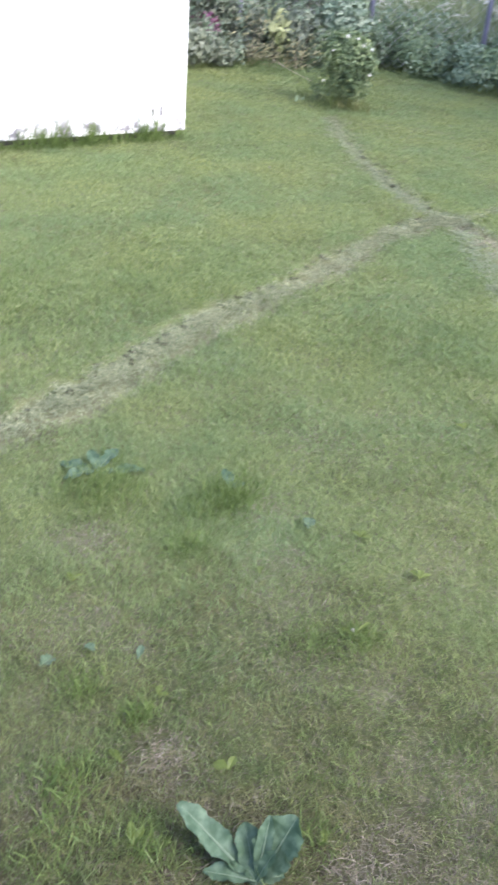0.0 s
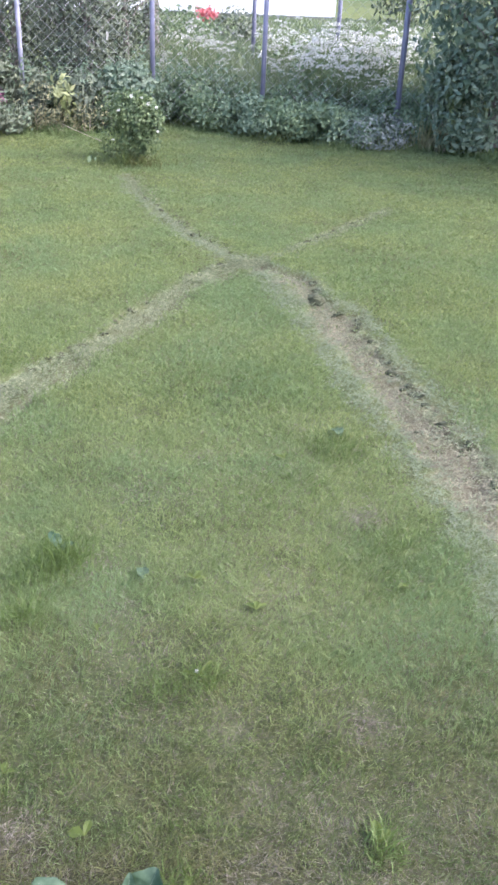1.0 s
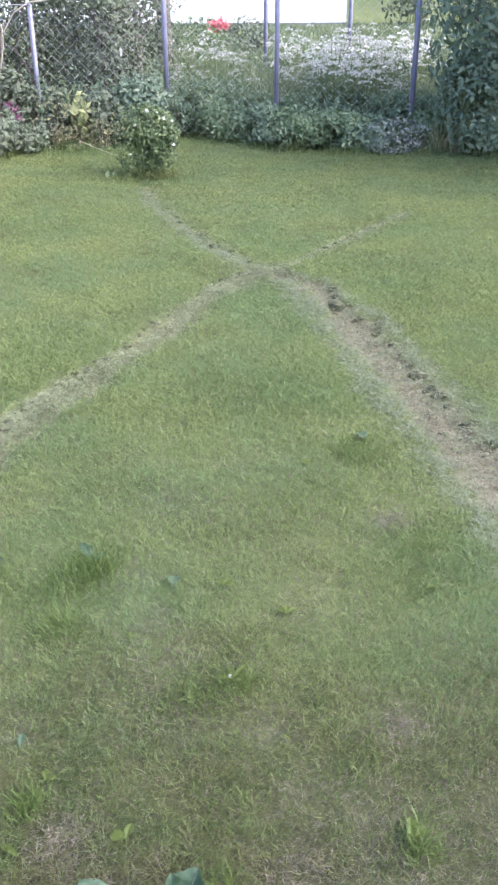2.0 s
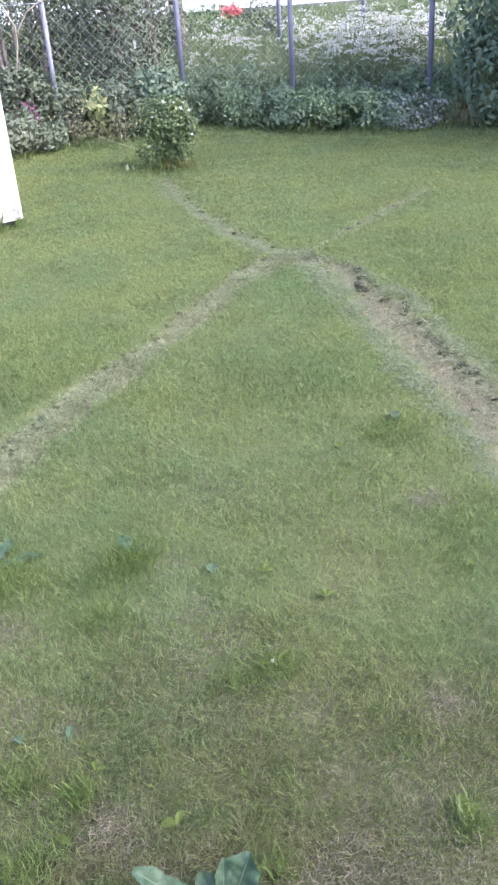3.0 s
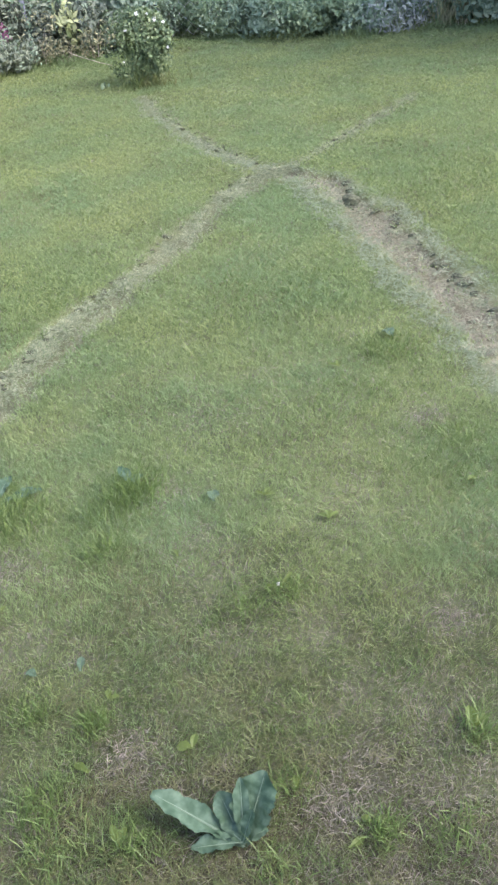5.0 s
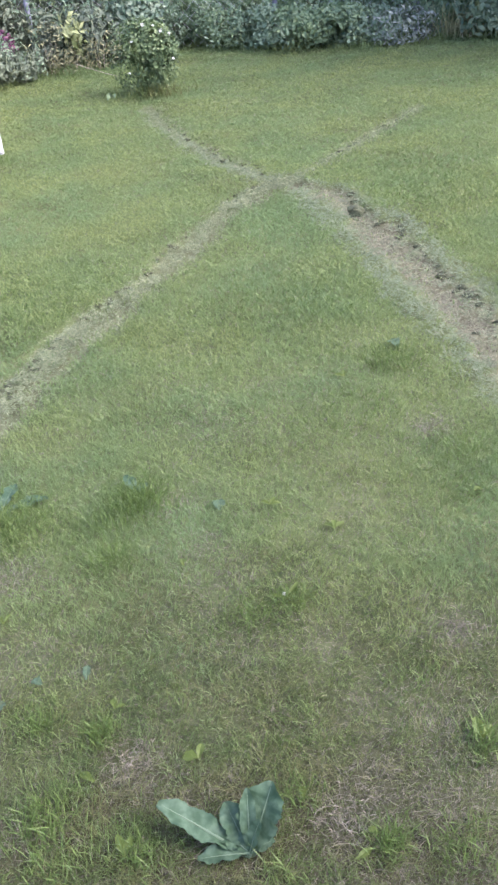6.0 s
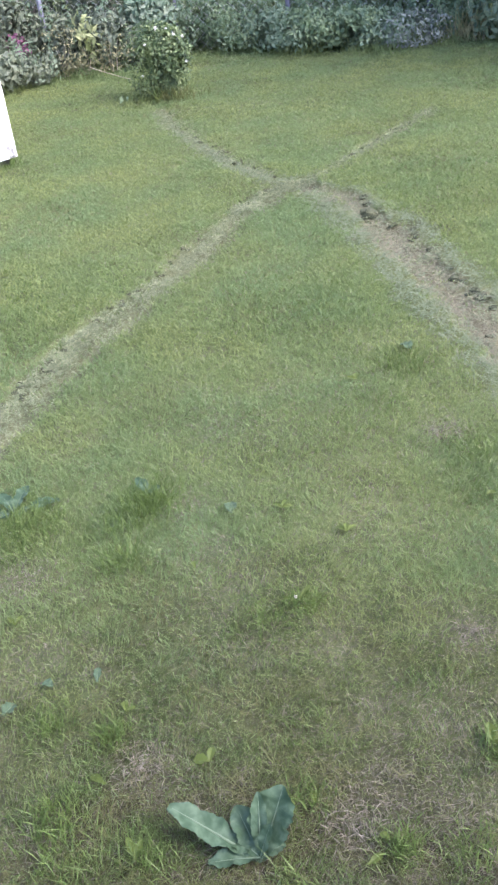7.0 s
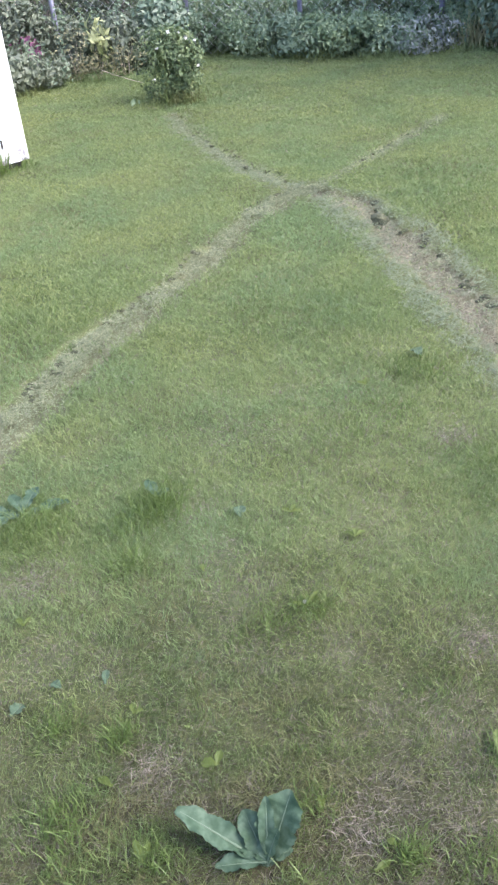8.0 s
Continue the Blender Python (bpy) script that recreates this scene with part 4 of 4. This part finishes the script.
def weed(name, place, label, rows, mat, group="", rib=True):
    """rows: heading in degrees, rise in degrees, length, width, curl."""
    ob = thing(name, place, label, "weed", group)
    for k, (heading, rise, length, width, curl) in enumerate(rows):
        (v, f), (rv, rf) = blade_leaf(length, width, 0.16 if rib else 0.05, curl, (40 if length > 0.08 else 18) if rib else 8, 1.7 * k)
        turn = pose(0, 0, 0.004 if rib and length > 0.1 else 0.016, 0, -rise, heading)
        leaf = raw("leaf", v, f, mat, ob, "", True)
        leaf.matrix_basis = turn
        if rib:
            raw("midrib", rv, rf, RIB, leaf, "pale leaf rib", True)
    return ob


weed("dock_plant", (0.61, 1.25, 0), "blue-green dock plant with broad wavy leaves in lawn", [(56, 47, 0.14, 0.082, 0.04), (153, 25, 0.195, 0.05, 0.05), (114, 36, 0.105, 0.05, 0.15), (180, 6, 0.095, 0.034, 0.1), (84, 60, 0.125, 0.03, 0.1), (138, 18, 0.07, 0.04, 0.2), (20, 20, 0.05, 0.026, 0.2), (40, 68, 0.075, 0.026, 0.1)], DOCK, "dock plants")
weed("dock_plant", (-0.03, 2.38, 0), "smaller blue-green dock plant beside the track", [(172, 16, 0.12, 0.042, 0.25), (72, 24, 0.1, 0.038, 0.2), (18, 18, 0.13, 0.038, 0.25), (218, 12, 0.1, 0.042, 0.2), (125, 28, 0.08, 0.035, 0.2)], DOCK, "dock plants")
weed("dock_plant", (0.36, 2.39, 0), "young dock with two leaves in tall grass", [(125, 40, 0.07, 0.032, 0.3), (60, 20, 0.05, 0.024, 0.3)], DOCK, "dock plants")
for x, y, label, row in ((0.59, 2.27, "single small pale blue-green dock leaf in lawn", (90, 14, 0.045, 0.036, 0.2)), (1.245, 3.08, "single pale dock leaf near the track", (110, 14, 0.055, 0.042, 0.2)), (0.27, 1.71, "single narrow blue-green leaf in the lawn", (90, 15, 0.04, 0.018, 0.2)), (0.07, 1.64, "single pale grey-green leaf lying in lawn", (60, 8, 0.04, 0.034, 0.2)), (0.17, 1.71, "single small grey-green leaf lying in lawn", (140, 10, 0.03, 0.022, 0.2))):
    weed("dock_plant", (x, y, 0), label, [row], LONE_LEAF, "dock plants")
SMALL = [
    (0.52, 1.47, [(75, 35, 0.04, 0.024, 0.2), (165, 8, 0.045, 0.036, 0.2)]), (0.31, 1.44, [(140, 10, 0.055, 0.024, 0.2)]), (0.05, 1.92, [(60, 30, 0.04, 0.018, 0.2), (130, 25, 0.045, 0.02, 0.2)]),
    (0.73, 2.27, [(60, 30, 0.045, 0.024, 0.3), (140, 25, 0.04, 0.022, 0.3), (10, 20, 0.04, 0.02, 0.3)]), (0.89, 2.14, [(40, 20, 0.05, 0.02, 0.3), (130, 15, 0.05, 0.02, 0.3), (85, 35, 0.04, 0.018, 0.3)]),
    (0.74, 1.9, [(45, 50, 0.065, 0.016, 0.2), (165, 25, 0.05, 0.018, 0.2)]), (1.28, 2.23, [(20, 15, 0.04, 0.03, 0.2)]), (0.8, 1.215, [(30, 15, 0.045, 0.02, 0.2)]), (0.85, 1.26, [(150, 30, 0.03, 0.02, 0.2)]),
    (0.38, 1.27, [(110, 40, 0.06, 0.022, 0.2), (70, 45, 0.05, 0.02, 0.2)]), (1.085, 1.44, [(90, 45, 0.06, 0.03, 0.2), (40, 35, 0.05, 0.024, 0.2)]), (0.34, 1.62, [(100, 25, 0.035, 0.02, 0.2), (20, 20, 0.03, 0.018, 0.2)]),
    (1.03, 2.92, [(80, 30, 0.045, 0.026, 0.2), (150, 20, 0.045, 0.026, 0.2)]), (0.49, 2.06, [(100, 20, 0.035, 0.018, 0.2)]), (0.72, 1.35, [(95, 30, 0.035, 0.02, 0.2)]),
]
for x, y, rows in SMALL:
    weed("small_weed", (x, y, 0), "small yellow-green broad-leaved weed in the lawn", [(a, 0.6 * b, 0.75 * c, 0.72 * d, e) for a, b, c, d, e in rows], WEED, "small weeds", False)

# clods torn up along the track, a pebble and a few pale scraps
def clod(place, size, mat, name, label, category, group=""):
    bm = bmesh.new()
    bmesh.ops.create_icosphere(bm, subdivisions=3, radius=1.0)
    for v in bm.verts:
        v.co *= 1 + 0.5 * noise.noise(v.co * 1.6 + Vector(place) * 9) + 0.22 * noise.noise(v.co * 5 + Vector(place) * 3)
        v.co = Vector((v.co.x * size[0], v.co.y * size[1], v.co.z * size[2]))
    ob = part(name, bm, mat, None, label)
    ob.location = place
    return tagged(ob, "", category, group)


TURF = plain("torn_turf", (0.028, 0.032, 0.015), (0.075, 0.08, 0.042), 0.95, 0.0, 40.0, 0.8)
clod((1.315, 4.46, 0.006), (0.042, 0.024, 0.026), TURF, "turf_clod", "dark torn turf clod on the track's edge", "clod", "clods")


def strew_clods(line, n, shift, reach, small, large, sink, stretch=(0.0, 1.0)):
    """Torn bits of turf along a track, to the left of its course by shift."""
    q, d = np.array(line), np.diff(np.array(line), axis=0)
    for _ in range(n):
        k = rng.integers(int(stretch[0] * len(d)), int(stretch[1] * len(d)))
        way = d[k] / np.hypot(*d[k])
        at = q[k] + d[k] * rng.uniform() + np.array([-way[1], way[0]]) * (shift + rng.normal(0, reach))
        size = rng.uniform(small, large)
        clod((at[0], at[1], sink), (size * rng.uniform(1.4, 2.2), size, size * 0.9), TURF, "turf_clod", "small dark torn turf clod along the track, some standing for shade", "clod", "clods")


strew_clods(RIGHT_TRACK, 42, 0.08, 0.02, 0.007, 0.016, -0.008, (0.23, 0.8))
strew_clods(RIGHT_TRACK, 30, 0.02, 0.05, 0.005, 0.01, -0.03, (0.23, 0.8))
# on the left rim the dark bits also stand in for shadow under the clumps
strew_clods(LEFT_TRACK, 80, 0.075, 0.02, 0.004, 0.01, -0.006)
strew_clods(BACK_TRACK, 22, -0.035, 0.02, 0.005, 0.011, -0.006, (0.2, 0.9))
strew_clods(FAR_TRACK, 12, 0.03, 0.01, 0.004, 0.009, -0.006, (0.2, 1.0))
clod((0.735, 1.915, 0.014), (0.005, 0.005, 0.007), STONE, "pebble", "small pale pebble caught in the grass", "pebble")

# a long dry stalk lying in the grass beside the rose bush
v, f = tube(np.array([(-0.38, 8.33, 0.09), (-0.24, 8.2, 0.06), (-0.12, 8.12, 0.03), (0.0, 8.02, 0.012)]), np.array([0.002, 0.0025, 0.0022, 0.0016]), 6)
tagged(raw("dry_stalk", v, f, TWIG, None, "long pale dry stalk lying in the grass", True), category="stalk")
